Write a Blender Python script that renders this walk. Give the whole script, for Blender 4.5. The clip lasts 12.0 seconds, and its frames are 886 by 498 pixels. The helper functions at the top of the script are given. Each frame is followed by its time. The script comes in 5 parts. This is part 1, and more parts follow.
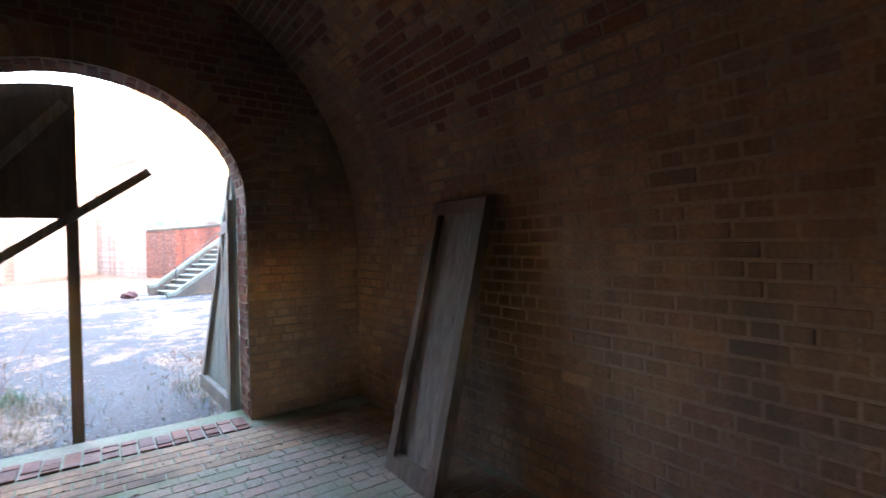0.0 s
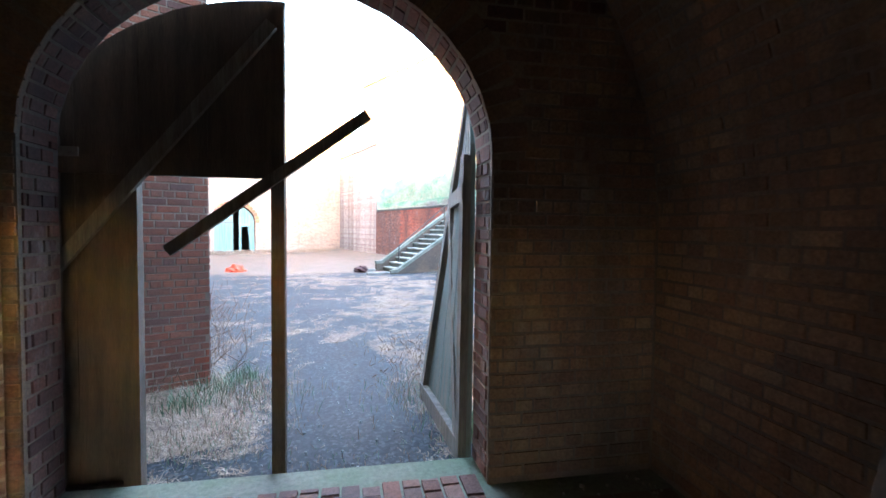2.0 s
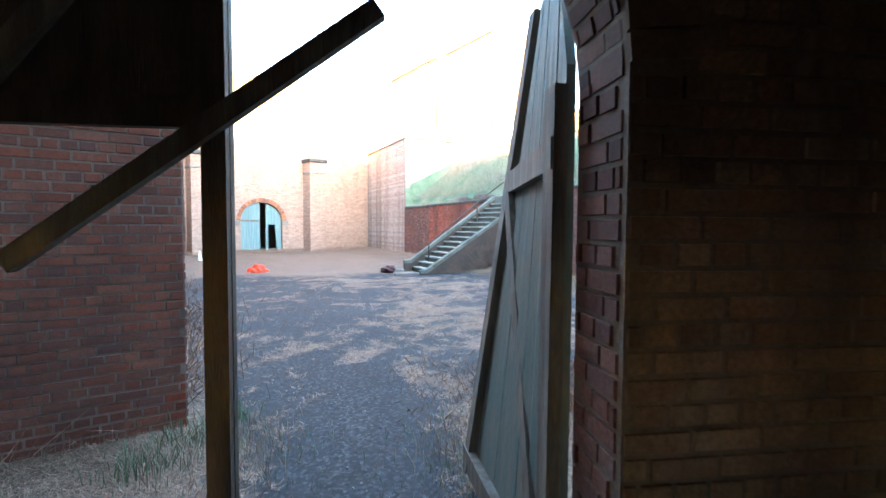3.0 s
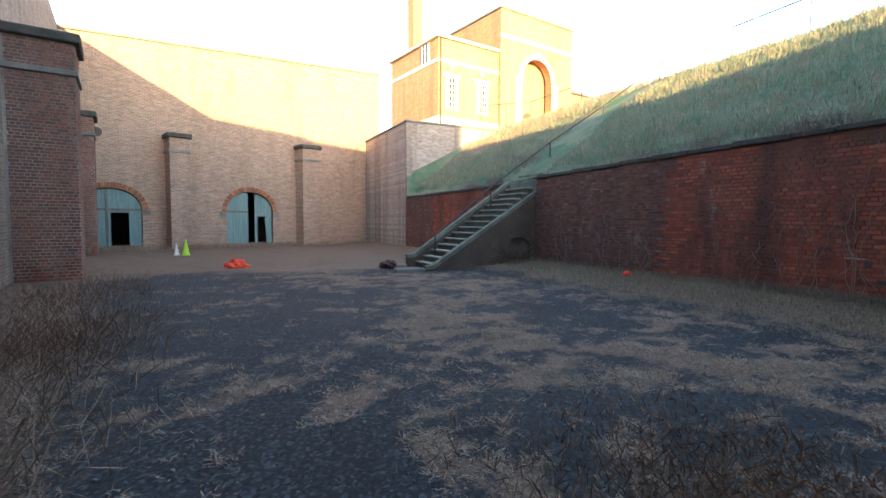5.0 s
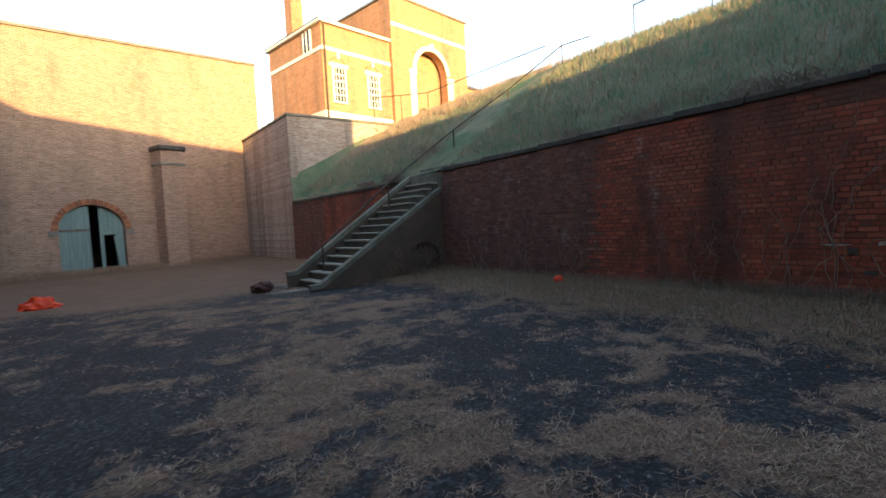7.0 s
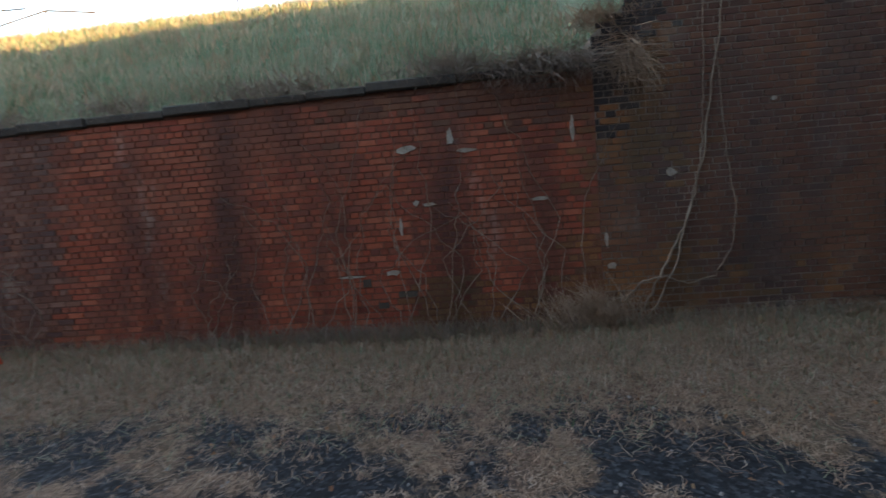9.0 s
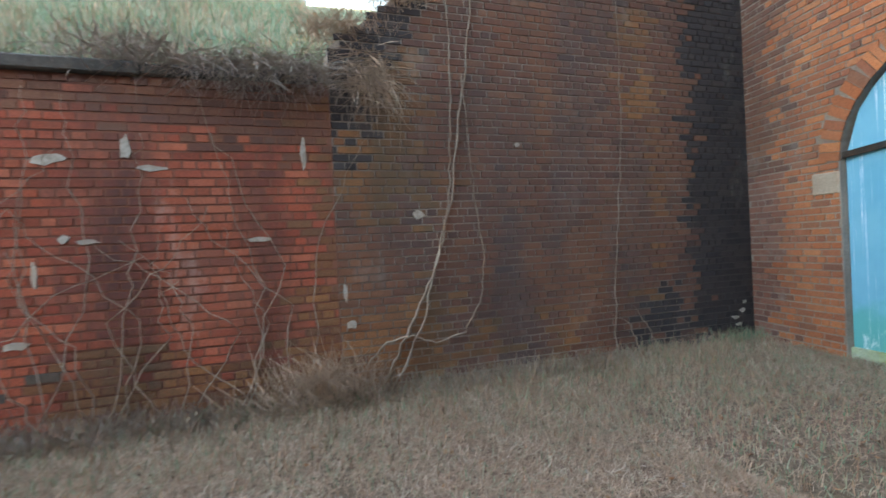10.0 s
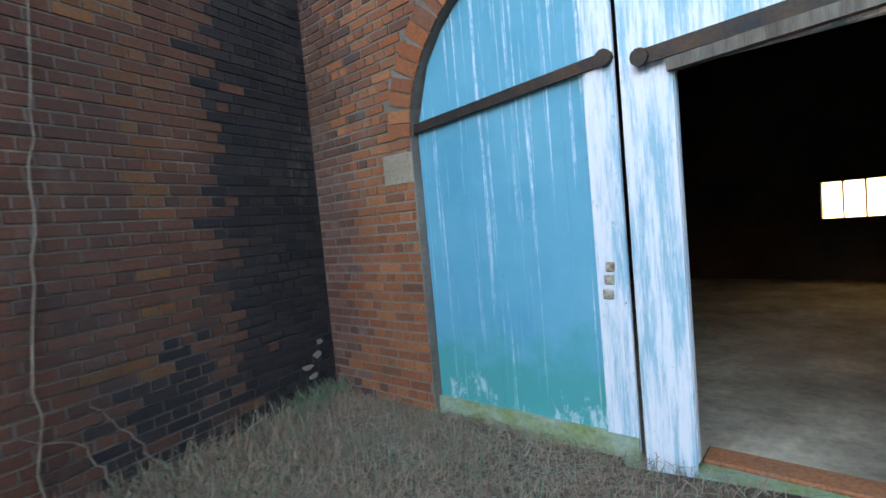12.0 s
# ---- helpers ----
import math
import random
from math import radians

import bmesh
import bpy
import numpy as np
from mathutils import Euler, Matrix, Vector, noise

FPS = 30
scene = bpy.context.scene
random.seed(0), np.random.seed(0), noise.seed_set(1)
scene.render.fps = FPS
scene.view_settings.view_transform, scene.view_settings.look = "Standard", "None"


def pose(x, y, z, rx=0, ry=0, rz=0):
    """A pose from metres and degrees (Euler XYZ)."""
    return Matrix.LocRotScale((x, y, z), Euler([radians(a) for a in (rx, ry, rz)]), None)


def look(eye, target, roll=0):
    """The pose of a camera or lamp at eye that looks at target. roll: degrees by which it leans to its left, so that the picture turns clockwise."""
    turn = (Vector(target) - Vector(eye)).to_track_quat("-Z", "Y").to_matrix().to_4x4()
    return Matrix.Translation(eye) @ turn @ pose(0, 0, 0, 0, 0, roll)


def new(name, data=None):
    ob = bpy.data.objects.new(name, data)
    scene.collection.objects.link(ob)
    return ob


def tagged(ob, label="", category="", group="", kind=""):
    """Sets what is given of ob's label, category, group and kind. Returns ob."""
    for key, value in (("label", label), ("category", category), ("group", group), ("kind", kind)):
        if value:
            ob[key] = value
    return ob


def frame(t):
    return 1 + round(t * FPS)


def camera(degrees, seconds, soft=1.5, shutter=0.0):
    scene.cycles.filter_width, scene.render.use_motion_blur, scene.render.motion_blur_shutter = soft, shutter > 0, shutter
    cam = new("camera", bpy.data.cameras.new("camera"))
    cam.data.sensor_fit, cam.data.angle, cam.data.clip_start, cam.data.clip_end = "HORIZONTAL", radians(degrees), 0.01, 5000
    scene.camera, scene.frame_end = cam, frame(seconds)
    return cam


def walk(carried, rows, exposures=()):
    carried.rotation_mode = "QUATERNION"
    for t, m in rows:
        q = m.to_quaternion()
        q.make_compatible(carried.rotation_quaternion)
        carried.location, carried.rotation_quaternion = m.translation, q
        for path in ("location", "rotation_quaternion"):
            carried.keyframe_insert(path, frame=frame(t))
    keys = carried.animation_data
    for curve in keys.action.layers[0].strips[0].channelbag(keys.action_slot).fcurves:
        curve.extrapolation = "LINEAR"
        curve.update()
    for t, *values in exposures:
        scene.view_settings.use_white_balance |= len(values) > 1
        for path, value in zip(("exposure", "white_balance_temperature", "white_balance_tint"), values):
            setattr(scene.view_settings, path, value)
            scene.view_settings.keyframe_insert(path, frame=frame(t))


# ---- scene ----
cam = camera(86.0, 12.0, shutter=0.2)
PATH = [
    (0, (-0.033, -0.798, 1.497), (1.573, 0.395, 1.474), -1.2),
    (0.5, (-0.014, -0.553, 1.48), (1.327, 0.929, 1.416), -0.7),
    (1, (0.169, -0.263, 1.476), (1.295, 1.388, 1.399), 0.8),
    (1.5, (0.404, 0.185, 1.479), (1.445, 1.892, 1.412), 0.7),
    (2, (0.689, 0.769, 1.467), (1.665, 2.513, 1.384), 0.6),
    (2.5, (0.942, 1.404, 1.427), (1.868, 3.173, 1.308), 0.3),
    (2.9, (1.157, 1.864, 1.44), (2.042, 3.654, 1.34), 0.6),
    (3, (1.198, 1.989, 1.446), (2.066, 3.788, 1.352), 0.3),
    (3.2, (1.246, 2.214, 1.447), (2.093, 4.024, 1.358), 0.7),
    (4.8, (1.852, 4.029, 1.258), (2.719, 5.828, 1.154), 0.4),
    (5, (1.966, 4.248, 1.213), (2.836, 6.045, 1.101), 0.3),
    (5.5, (2.269, 4.885, 1.166), (3.181, 6.661, 1.053), -0.1),
    (6, (2.622, 5.432, 1.178), (3.58, 7.184, 1.062), -0.7),
    (6.5, (2.981, 5.974, 1.174), (4.014, 7.683, 1.061), -1.5),
    (6.7, (3.132, 6.169, 1.182), (4.226, 7.839, 1.072), -2.1),
    (8.3, (5.02, 6.83, 1.34), (6.822, 7.687, 1.207), -4.85),
    (8.5, (5.282, 6.792, 1.35), (7.158, 7.47, 1.205), -4.85),
    (9, (5.84, 6.68, 1.29), (7.827, 6.85, 1.157), -4.4),
    (9.5, (6.306, 6.269, 1.275), (8.288, 6.018, 1.167), -3.2),
    (10, (6.905, 5.831, 1.283), (8.798, 5.186, 1.27), -2.8),
    (10.5, (7.39, 5.347, 1.319), (9.084, 4.284, 1.378), -3.4),
    (10.6, (7.468, 5.227, 1.317), (9.115, 4.095, 1.371), -3.1),
    (11, (7.732, 4.675, 1.306), (9.23, 3.35, 1.319), -4.1),
    (11.5, (8.063, 3.98, 1.295), (9.311, 2.418, 1.252), -5.6),
    (12, (8.301, 3.279, 1.313), (9.315, 1.559, 1.208), -5.2),
]
walk(cam, [(t, look(e, g, r)) for t, e, g, r in PATH],
     exposures=[(0.0, 6.8, 6300, 18), (1.0, 6.25, 6200, 15), (1.5, 6.15, 6100, 14), (2.5, 5.75, 6000, 12), (3.2, 5.05, 6000, 10), (4.8, 3.5, 6200, 11),
                (5.5, 3.15, 6500, 12), (6.5, 2.7, 6800, 14), (8.5, 2.4, 7000, 16), (9.0, 3.25, 7500, 16), (9.5, 4.35, 8000, 16), (10.5, 4.9, 7900, 15), (12.0, 4.4, 7000, 12)])

# ---- light ----
SUN_EL, SUN_FROM = 7.0, Vector((-0.1, -0.99, 0)).normalized()
world = bpy.data.worlds.new("sky")
scene.world = world
world.use_nodes = True
wn = world.node_tree
sky = wn.nodes.new("ShaderNodeTexSky")
sky.sky_type, sky.sun_disc = "NISHITA", False
sky.sun_elevation = radians(SUN_EL)
sky.sun_rotation = math.atan2(SUN_FROM.x, SUN_FROM.y)
sky.air_density, sky.dust_density = 1.0, 0.6
wn.links.new(sky.outputs[0], wn.nodes["Background"].inputs[0])
wn.nodes["Background"].inputs[1].default_value = 0.15
sun_data = bpy.data.lights.new("sun", "SUN")
sun_data.energy, sun_data.angle, sun_data.color = 2.6, radians(0.55), (1.0, 0.68, 0.26)
sun = new("sun", sun_data)
sun_dir = Vector((SUN_FROM.x * math.cos(radians(SUN_EL)), SUN_FROM.y * math.cos(radians(SUN_EL)), math.sin(radians(SUN_EL))))
sun.rotation_euler = (-sun_dir).to_track_quat("-Z", "Y").to_euler()


# ---- materials ----
class Nodes:
    """Small helper to wire a node material."""

    def __init__(self, name):
        self.m = bpy.data.materials.new(name)
        self.m.use_nodes = True
        self.t = self.m.node_tree
        self.b = self.t.nodes["Principled BSDF"]
        self.co = self.t.nodes.new("ShaderNodeTexCoord").outputs["Object"]

    def link(self, a, b):
        self.t.links.new(a, b)

    def noise(self, scale, detail=4.0, rough=0.6, stretch=None):
        n = self.t.nodes.new("ShaderNodeTexNoise")
        n.inputs["Scale"].default_value, n.inputs["Detail"].default_value, n.inputs["Roughness"].default_value = scale, detail, rough
        src = self.co
        if stretch:
            mp = self.t.nodes.new("ShaderNodeMapping")
            mp.inputs["Scale"].default_value = stretch
            self.link(src, mp.inputs["Vector"])
            src = mp.outputs[0]
        self.link(src, n.inputs["Vector"])
        return n.outputs["Fac"]

    def ramp(self, fac, stops):
        r = self.t.nodes.new("ShaderNodeValToRGB")
        els = r.color_ramp.elements
        while len(els) < len(stops):
            els.new(0.5)
        for e, (p, c) in zip(els, stops):
            e.position, e.color = p, (*c, 1) if len(c) == 3 else c
        self.link(fac, r.inputs[0])
        return r.outputs[0]

    def mix(self, fac, a, b, blend="MIX"):
        x = self.t.nodes.new("ShaderNodeMix")
        x.data_type, x.blend_type = "RGBA", blend
        for v, k in ((fac, 0), (a, 6), (b, 7)):
            if isinstance(v, (int, float)):
                x.inputs[k].default_value = v
            elif isinstance(v, tuple):
                x.inputs[k].default_value = (*v, 1)
            else:
                self.link(v, x.inputs[k])
        return x.outputs[2]

    def step(self, fac, lo, hi):
        return self.ramp(fac, [(lo, (0, 0, 0)), (hi, (1, 1, 1))])

    def bump(self, fac, strength=0.3, distance=0.01):
        b = self.t.nodes.new("ShaderNodeBump")
        b.inputs["Strength"].default_value, b.inputs["Distance"].default_value = strength, distance
        self.link(fac, b.inputs["Height"])
        self.link(b.outputs[0], self.b.inputs["Normal"])

    def done(self, color, rough=0.85, metal=0.0, spec=0.3):
        if isinstance(color, tuple):
            self.b.inputs["Base Color"].default_value = (*color, 1)
        else:
            self.link(color, self.b.inputs["Base Color"])
        self.b.inputs["Roughness"].default_value, self.b.inputs["Metallic"].default_value = rough, metal
        self.b.inputs["Specular IOR Level"].default_value = spec
        return self.m


def rough_mat(name, c1, c2, scale=3.0, fine=40.0, rough=0.85, bump=0.3, metal=0.0, stretch=None, dist=0.01):
    n = Nodes(name)
    col = n.mix(n.step(n.noise(scale, 5, stretch=stretch), 0.35, 0.65), c1, c2)
    f = n.noise(fine, 4, 0.7, stretch)
    col = n.mix(0.55, col, n.mix(1.0, col, n.ramp(f, [(0.25, (0.35, 0.35, 0.35)), (0.7, (1.3, 1.3, 1.3))]), "MULTIPLY"))
    n.bump(f, bump, dist)
    return n.done(col, rough, metal)


def brick_mat(name, tones, stain=(0.05, 0.045, 0.05), amount=0.5, pale=0.25, single=False, rust=None):
    """Fired brick: one tone a brick, soot and lime over many of them. single: bricks that are objects of their own."""
    n = Nodes(name)
    g = n.t.nodes.new("ShaderNodeObjectInfo" if single else "ShaderNodeNewGeometry")
    rnd = g.outputs["Random"] if single else g.outputs["Random Per Island"]
    if single:
        n.co = n.t.nodes.new("ShaderNodeNewGeometry").outputs["Position"]
    col = n.ramp(rnd, [(i / (len(tones) - 1), c) for i, c in enumerate(tones)])
    fine = n.noise(55, 4, 0.7)
    col = n.mix(1.0, col, n.ramp(fine, [(0.25, (0.55, 0.55, 0.55)), (0.7, (1.25, 1.25, 1.25))]), "MULTIPLY")
    if rust:
        col = n.mix(n.mix(1.0, n.step(n.noise(0.7, 4), 0.48, 0.66), (0.5,) * 3, "MULTIPLY"), col, rust)
    col = n.mix(n.mix(1.0, n.step(n.noise(0.9, 6, 0.65, (1.4, 1.4, 0.35)), 0.47, 0.66), (amount,) * 3, "MULTIPLY"), col, stain)
    col = n.mix(n.mix(1.0, n.step(n.noise(1.7, 8, 0.75, (1, 1, 0.5)), 0.58, 0.75), (pale,) * 3, "MULTIPLY"), col, (0.42, 0.39, 0.35))
    n.bump(fine, 0.5, 0.006)
    return n.done(col, 0.9)


M_RED = [(0.2, 0.05, 0.032), (0.32, 0.08, 0.045), (0.26, 0.06, 0.04), (0.4, 0.12, 0.07), (0.16, 0.05, 0.04)]
M_PURPLE = [(0.11, 0.05, 0.04), (0.17, 0.07, 0.05), (0.2, 0.1, 0.075), (0.1, 0.05, 0.045), (0.24, 0.13, 0.1)]
M_BROWN = [(0.09, 0.042, 0.032), (0.14, 0.06, 0.04), (0.11, 0.05, 0.04), (0.17, 0.078, 0.05), (0.07, 0.038, 0.034)]
M_ORANGE = [(0.26, 0.08, 0.035), (0.34, 0.12, 0.05), (0.2, 0.07, 0.04), (0.4, 0.15, 0.065), (0.12, 0.055, 0.04)]
brick_red = brick_mat("red_brick", M_RED, stain=(0.055, 0.03, 0.028), amount=0.85, pale=0.5, rust=(0.17, 0.075, 0.05))
brick_purple = brick_mat("weathered_brick", M_PURPLE, amount=0.6, pale=0.5)
brick_brown = brick_mat("brown_brick", M_BROWN, amount=0.55, pale=0.3, rust=(0.17, 0.075, 0.04))
brick_soot = brick_mat("sooty_brick", [(0.02, 0.018, 0.021), (0.03, 0.026, 0.029), (0.045, 0.036, 0.036)], amount=0.4, pale=0.3)
brick_orange = brick_mat("orange_brick", M_ORANGE, amount=0.45, pale=0.15)
brick_tan = brick_mat("tan_brick", [(0.19, 0.12, 0.08), (0.25, 0.16, 0.1), (0.22, 0.13, 0.085), (0.17, 0.105, 0.075), (0.27, 0.18, 0.12)], stain=(0.05, 0.04, 0.032), amount=0.8, pale=0.35)
brick_brown_one = brick_mat("brown_brick_single", M_BROWN, amount=0.6, pale=0.15, single=True, rust=(0.17, 0.075, 0.04))
brick_orange_one = brick_mat("orange_brick_single", M_ORANGE, amount=0.45, pale=0.15, single=True)
brick_red_one = brick_mat("red_brick_single", M_RED, stain=(0.055, 0.03, 0.028), amount=0.85, pale=0.5, single=True, rust=(0.17, 0.075, 0.05))
brick_floor_one = brick_mat("paving_brick_single", [(0.19, 0.16, 0.135), (0.21, 0.17, 0.145), (0.23, 0.16, 0.135), (0.17, 0.155, 0.125)], stain=(0.1, 0.125, 0.07), amount=0.95, pale=0.3, single=True)
mortar = rough_mat("mortar", (0.27, 0.23, 0.195), (0.15, 0.122, 0.104), 1.5, 60)
mortar_soot = rough_mat("sooty_mortar", (0.21, 0.155, 0.115), (0.12, 0.092, 0.072), 1.2, 60)
mortar_red = rough_mat("reddish_mortar", (0.2, 0.085, 0.06), (0.1, 0.045, 0.035), 0.9, 60)
mortar_pale = rough_mat("pale_mortar", (0.4, 0.35, 0.31), (0.17, 0.14, 0.12), 0.8, 60)
brick_rust = brick_mat("rust_stained_brick", [(0.2, 0.085, 0.04), (0.15, 0.065, 0.035), (0.24, 0.11, 0.05), (0.12, 0.06, 0.04)], stain=(0.06, 0.05, 0.035), amount=0.7, pale=0.3)
M_PIER = [(0.2, 0.075, 0.055), (0.27, 0.1, 0.065), (0.16, 0.075, 0.06), (0.3, 0.13, 0.09), (0.13, 0.07, 0.065)]
brick_pier = brick_mat("pier_brick", M_PIER, amount=0.4, pale=0.4)
brick_pier_one = brick_mat("pier_brick_single", M_PIER, amount=0.4, pale=0.4, single=True)


def far_brick(name, c1, c2, c3, run=0.5, tall=0.25):
    """Brickwork seen from far off: courses, mottling and run-off stains."""
    n = Nodes(name)
    b = n.t.nodes.new("ShaderNodeTexBrick")
    mp = n.t.nodes.new("ShaderNodeMapping")
    mp.inputs["Rotation"].default_value = (radians(90), 0, 0)
    n.link(n.co, mp.inputs[0])
    n.link(mp.outputs[0], b.inputs["Vector"])
    for k, v in (("Color1", c1), ("Color2", c2), ("Mortar", c3)):
        b.inputs[k].default_value = (*v, 1)
    for k, v in (("Scale", 1.0), ("Brick Width", 0.22), ("Row Height", 0.075), ("Mortar Size", 0.008)):
        b.inputs[k].default_value = v
    col = n.mix(n.mix(1.0, n.step(n.noise(9, 6, 0.8, (1, 1, 2.2)), 0.42, 0.66), (0.55,) * 3, "MULTIPLY"), b.outputs[0], c3)
    col = n.mix(n.mix(1.0, n.step(n.noise(0.5, 7, 0.7, (1.6, 1.6, tall)), 0.46, 0.66), (run,) * 3, "MULTIPLY"), col, (0.11, 0.08, 0.065))
    col = n.mix(1.0, col, n.ramp(n.noise(3.2, 9, 0.8, (0.7, 0.7, 1.8)), [(0.34, (0.72, 0.7, 0.7)), (0.66, (1.15, 1.15, 1.15))]), "MULTIPLY")
    n.bump(b.outputs["Fac"], -0.4, 0.01)
    return n.done(col, 0.92)


wall_far = far_brick("courtyard_brick", (0.36, 0.2, 0.145), (0.22, 0.125, 0.095), (0.43, 0.33, 0.25), 0.35)
wall_house = far_brick("house_brick", (0.42, 0.2, 0.11), (0.34, 0.15, 0.085), (0.42, 0.27, 0.17))
stone = rough_mat("grey_stone", (0.22, 0.2, 0.18), (0.13, 0.125, 0.11), 2, 30)
concrete = rough_mat("mossy_concrete", (0.17, 0.17, 0.145), (0.09, 0.1, 0.075), 2.5, 25, bump=0.5)
cap_mat = rough_mat("dark_wet_stone", (0.045, 0.042, 0.04), (0.09, 0.08, 0.07), 3, 30, bump=0.6, dist=0.02)
white_paint = rough_mat("white_paint", (0.78, 0.75, 0.68), (0.7, 0.66, 0.58), 3, 40, 0.6, 0.1)
slate = rough_mat("slate", (0.1, 0.1, 0.1), (0.15, 0.14, 0.13), 3, 20, 0.7)
iron = rough_mat("dark_iron", (0.03, 0.032, 0.035), (0.075, 0.05, 0.035), 6, 50, 0.6, 0.3, 0.5)
glass = Nodes("window_glass")
glass.b.inputs["Transmission Weight"].default_value = 0.0
glass = glass.done((0.03, 0.035, 0.04), 0.08, 0, 0.5)
orange_plastic = rough_mat("orange_plastic", (0.85, 0.07, 0.02), (0.75, 0.05, 0.015), 4, 40, 0.45, 0.05)
lime_plastic = rough_mat("lime_plastic", (0.5, 0.72, 0.05), (0.4, 0.6, 0.04), 4, 40, 0.45, 0.05)
old_wood = rough_mat("weathered_wood", (0.19, 0.17, 0.145), (0.1, 0.085, 0.07), 3, 30, 0.8, 0.6, stretch=(6, 6, 0.6))
dark_wood = rough_mat("dark_wood", (0.06, 0.045, 0.036), (0.1, 0.075, 0.058), 3, 30, 0.8, 0.5, stretch=(6, 6, 0.6))
green_wood = rough_mat("faded_green_wood", (0.1, 0.15, 0.14), (0.17, 0.17, 0.145), 3, 30, 0.75, 0.5, stretch=(6, 6, 0.5))
teal_far = rough_mat("teal_boards", (0.12, 0.2, 0.2), (0.19, 0.26, 0.25), 2, 20, 0.7, 0.3, stretch=(6, 6, 0.4))
bark = rough_mat("dry_vine", (0.32, 0.26, 0.21), (0.19, 0.145, 0.115), 5, 60)
twig = rough_mat("grey_twigs", (0.27, 0.22, 0.19), (0.17, 0.13, 0.11), 5, 60)
room_floor = rough_mat("dusty_concrete_floor", (0.5, 0.4, 0.3), (0.24, 0.185, 0.14), 1.6, 14, 0.8, 0.3)
plaster_dark = rough_mat("dark_plaster", (0.06, 0.05, 0.045), (0.1, 0.08, 0.065), 1.2, 20)


def blue_paint():
    """Sky-blue paint run through with white streaks, greener and bare towards the foot."""
    n = Nodes("peeling_blue_paint")
    col = n.mix(n.step(n.noise(2.2, 5), 0.35, 0.7), (0.085, 0.33, 0.47), (0.13, 0.4, 0.54))
    z = n.t.nodes.new("ShaderNodeSeparateXYZ")
    n.link(n.co, z.inputs[0])
    add = n.t.nodes.new("ShaderNodeMath")
    add.operation = "MULTIPLY_ADD"
    n.link(n.noise(4, 5), add.inputs[0])
    add.inputs[1].default_value = 0.75
    n.link(z.outputs[2], add.inputs[2])
    col = n.mix(n.ramp(add.outputs[0], [(0.72, (1, 1, 1)), (0.98, (0, 0, 0))]), col, (0.06, 0.33, 0.34))
    streak = n.noise(1.0, 7, 0.7, (30, 30, 0.45))
    up = n.t.nodes.new("ShaderNodeMath")
    up.operation = "MULTIPLY_ADD"
    n.link(z.outputs[2], up.inputs[0])
    up.inputs[1].default_value = 0.03
    n.link(streak, up.inputs[2])
    worn = n.noise(26, 6, 0.8, (1, 1, 0.5))
    pale = n.mix(n.step(worn, 0.4, 0.6), (0.3, 0.55, 0.68), (0.66, 0.72, 0.79))
    col = n.mix(n.mix(1.0, n.step(up.outputs[0], 0.61, 0.68), n.step(worn, 0.3, 0.55), "MULTIPLY"), col, pale)
    foot = n.noise(6, 7, 0.75, (1.5, 1.5, 0.6))
    low = n.t.nodes.new("ShaderNodeMath")
    low.operation = "MULTIPLY_ADD"
    n.link(z.outputs[2], low.inputs[0])
    low.inputs[1].default_value = -0.35
    n.link(foot, low.inputs[2])
    col = n.mix(n.step(low.outputs[0], 0.5, 0.58), col, (0.4, 0.57, 0.62))
    col = n.mix(n.step(n.noise(17, 6, 0.8, (1.4, 1.4, 0.8)), 0.66, 0.7), col, (0.05, 0.14, 0.19))
    n.bump(streak, 0.35, 0.006)
    return n.done(col, 0.5)


def white_streaks():
    n = Nodes("peeling_white_paint")
    col = n.mix(n.step(n.noise(2, 9, 0.78, (9, 9, 0.7)), 0.45, 0.58), (0.68, 0.73, 0.8), (0.25, 0.47, 0.6))
    col = n.mix(n.step(n.noise(14, 7, 0.8), 0.64, 0.68), col, (0.08, 0.1, 0.12))
    n.bump(n.noise(20, 5), 0.4, 0.006)
    return n.done(col, 0.55)


blue = blue_paint()
blue_white = white_streaks()
mossy_board = rough_mat("mossy_board", (0.22, 0.27, 0.1), (0.3, 0.38, 0.3), 4, 30, 0.8, 0.5)


def translucent_glass():
    """Window glass made translucent, so that it only glows with the daylight behind it."""
    n = Nodes("translucent_glass")
    tr = n.t.nodes.new("ShaderNodeBsdfTranslucent")
    tr.inputs[0].default_value = (0.8, 0.8, 0.78, 1)
    n.link(tr.outputs[0], n.t.nodes["Material Output"].inputs[0])
    return n.m


# translucency stands in for the glare of the view outside
dusty = translucent_glass()


# ---- building helpers ----
def group(name, at, label, category, kind="", grp=""):
    e = new(name)
    e.empty_display_size = 0.2
    e.location = at
    return tagged(e, label, category, grp, kind)


def link_mesh(name, me, mats, parent=None, label=""):
    for m in mats if isinstance(mats, (list, tuple)) else [mats]:
        me.materials.append(m)
    ob = new(name, me)
    if parent:
        ob.parent = parent
        ob.matrix_parent_inverse = parent.matrix_basis.inverted()
    return tagged(ob, label)


def part(name, bm, mats, parent=None, label="", smooth=False):
    me = bpy.data.meshes.new(name)
    bmesh.ops.recalc_face_normals(bm, faces=bm.faces)
    if smooth:
        for f in bm.faces:
            f.smooth = True
    bm.to_mesh(me)
    bm.free()
    return link_mesh(name, me, mats, parent, label)


def frame_of(origin, u, n):
    """Maps (along, out, up) to the world."""
    o, u, n = Vector(origin), Vector((*u, 0)).normalized(), Vector((*n, 0)).normalized()
    return lambda a, b, c: o + u * a + n * b + Vector((0, 0, c))


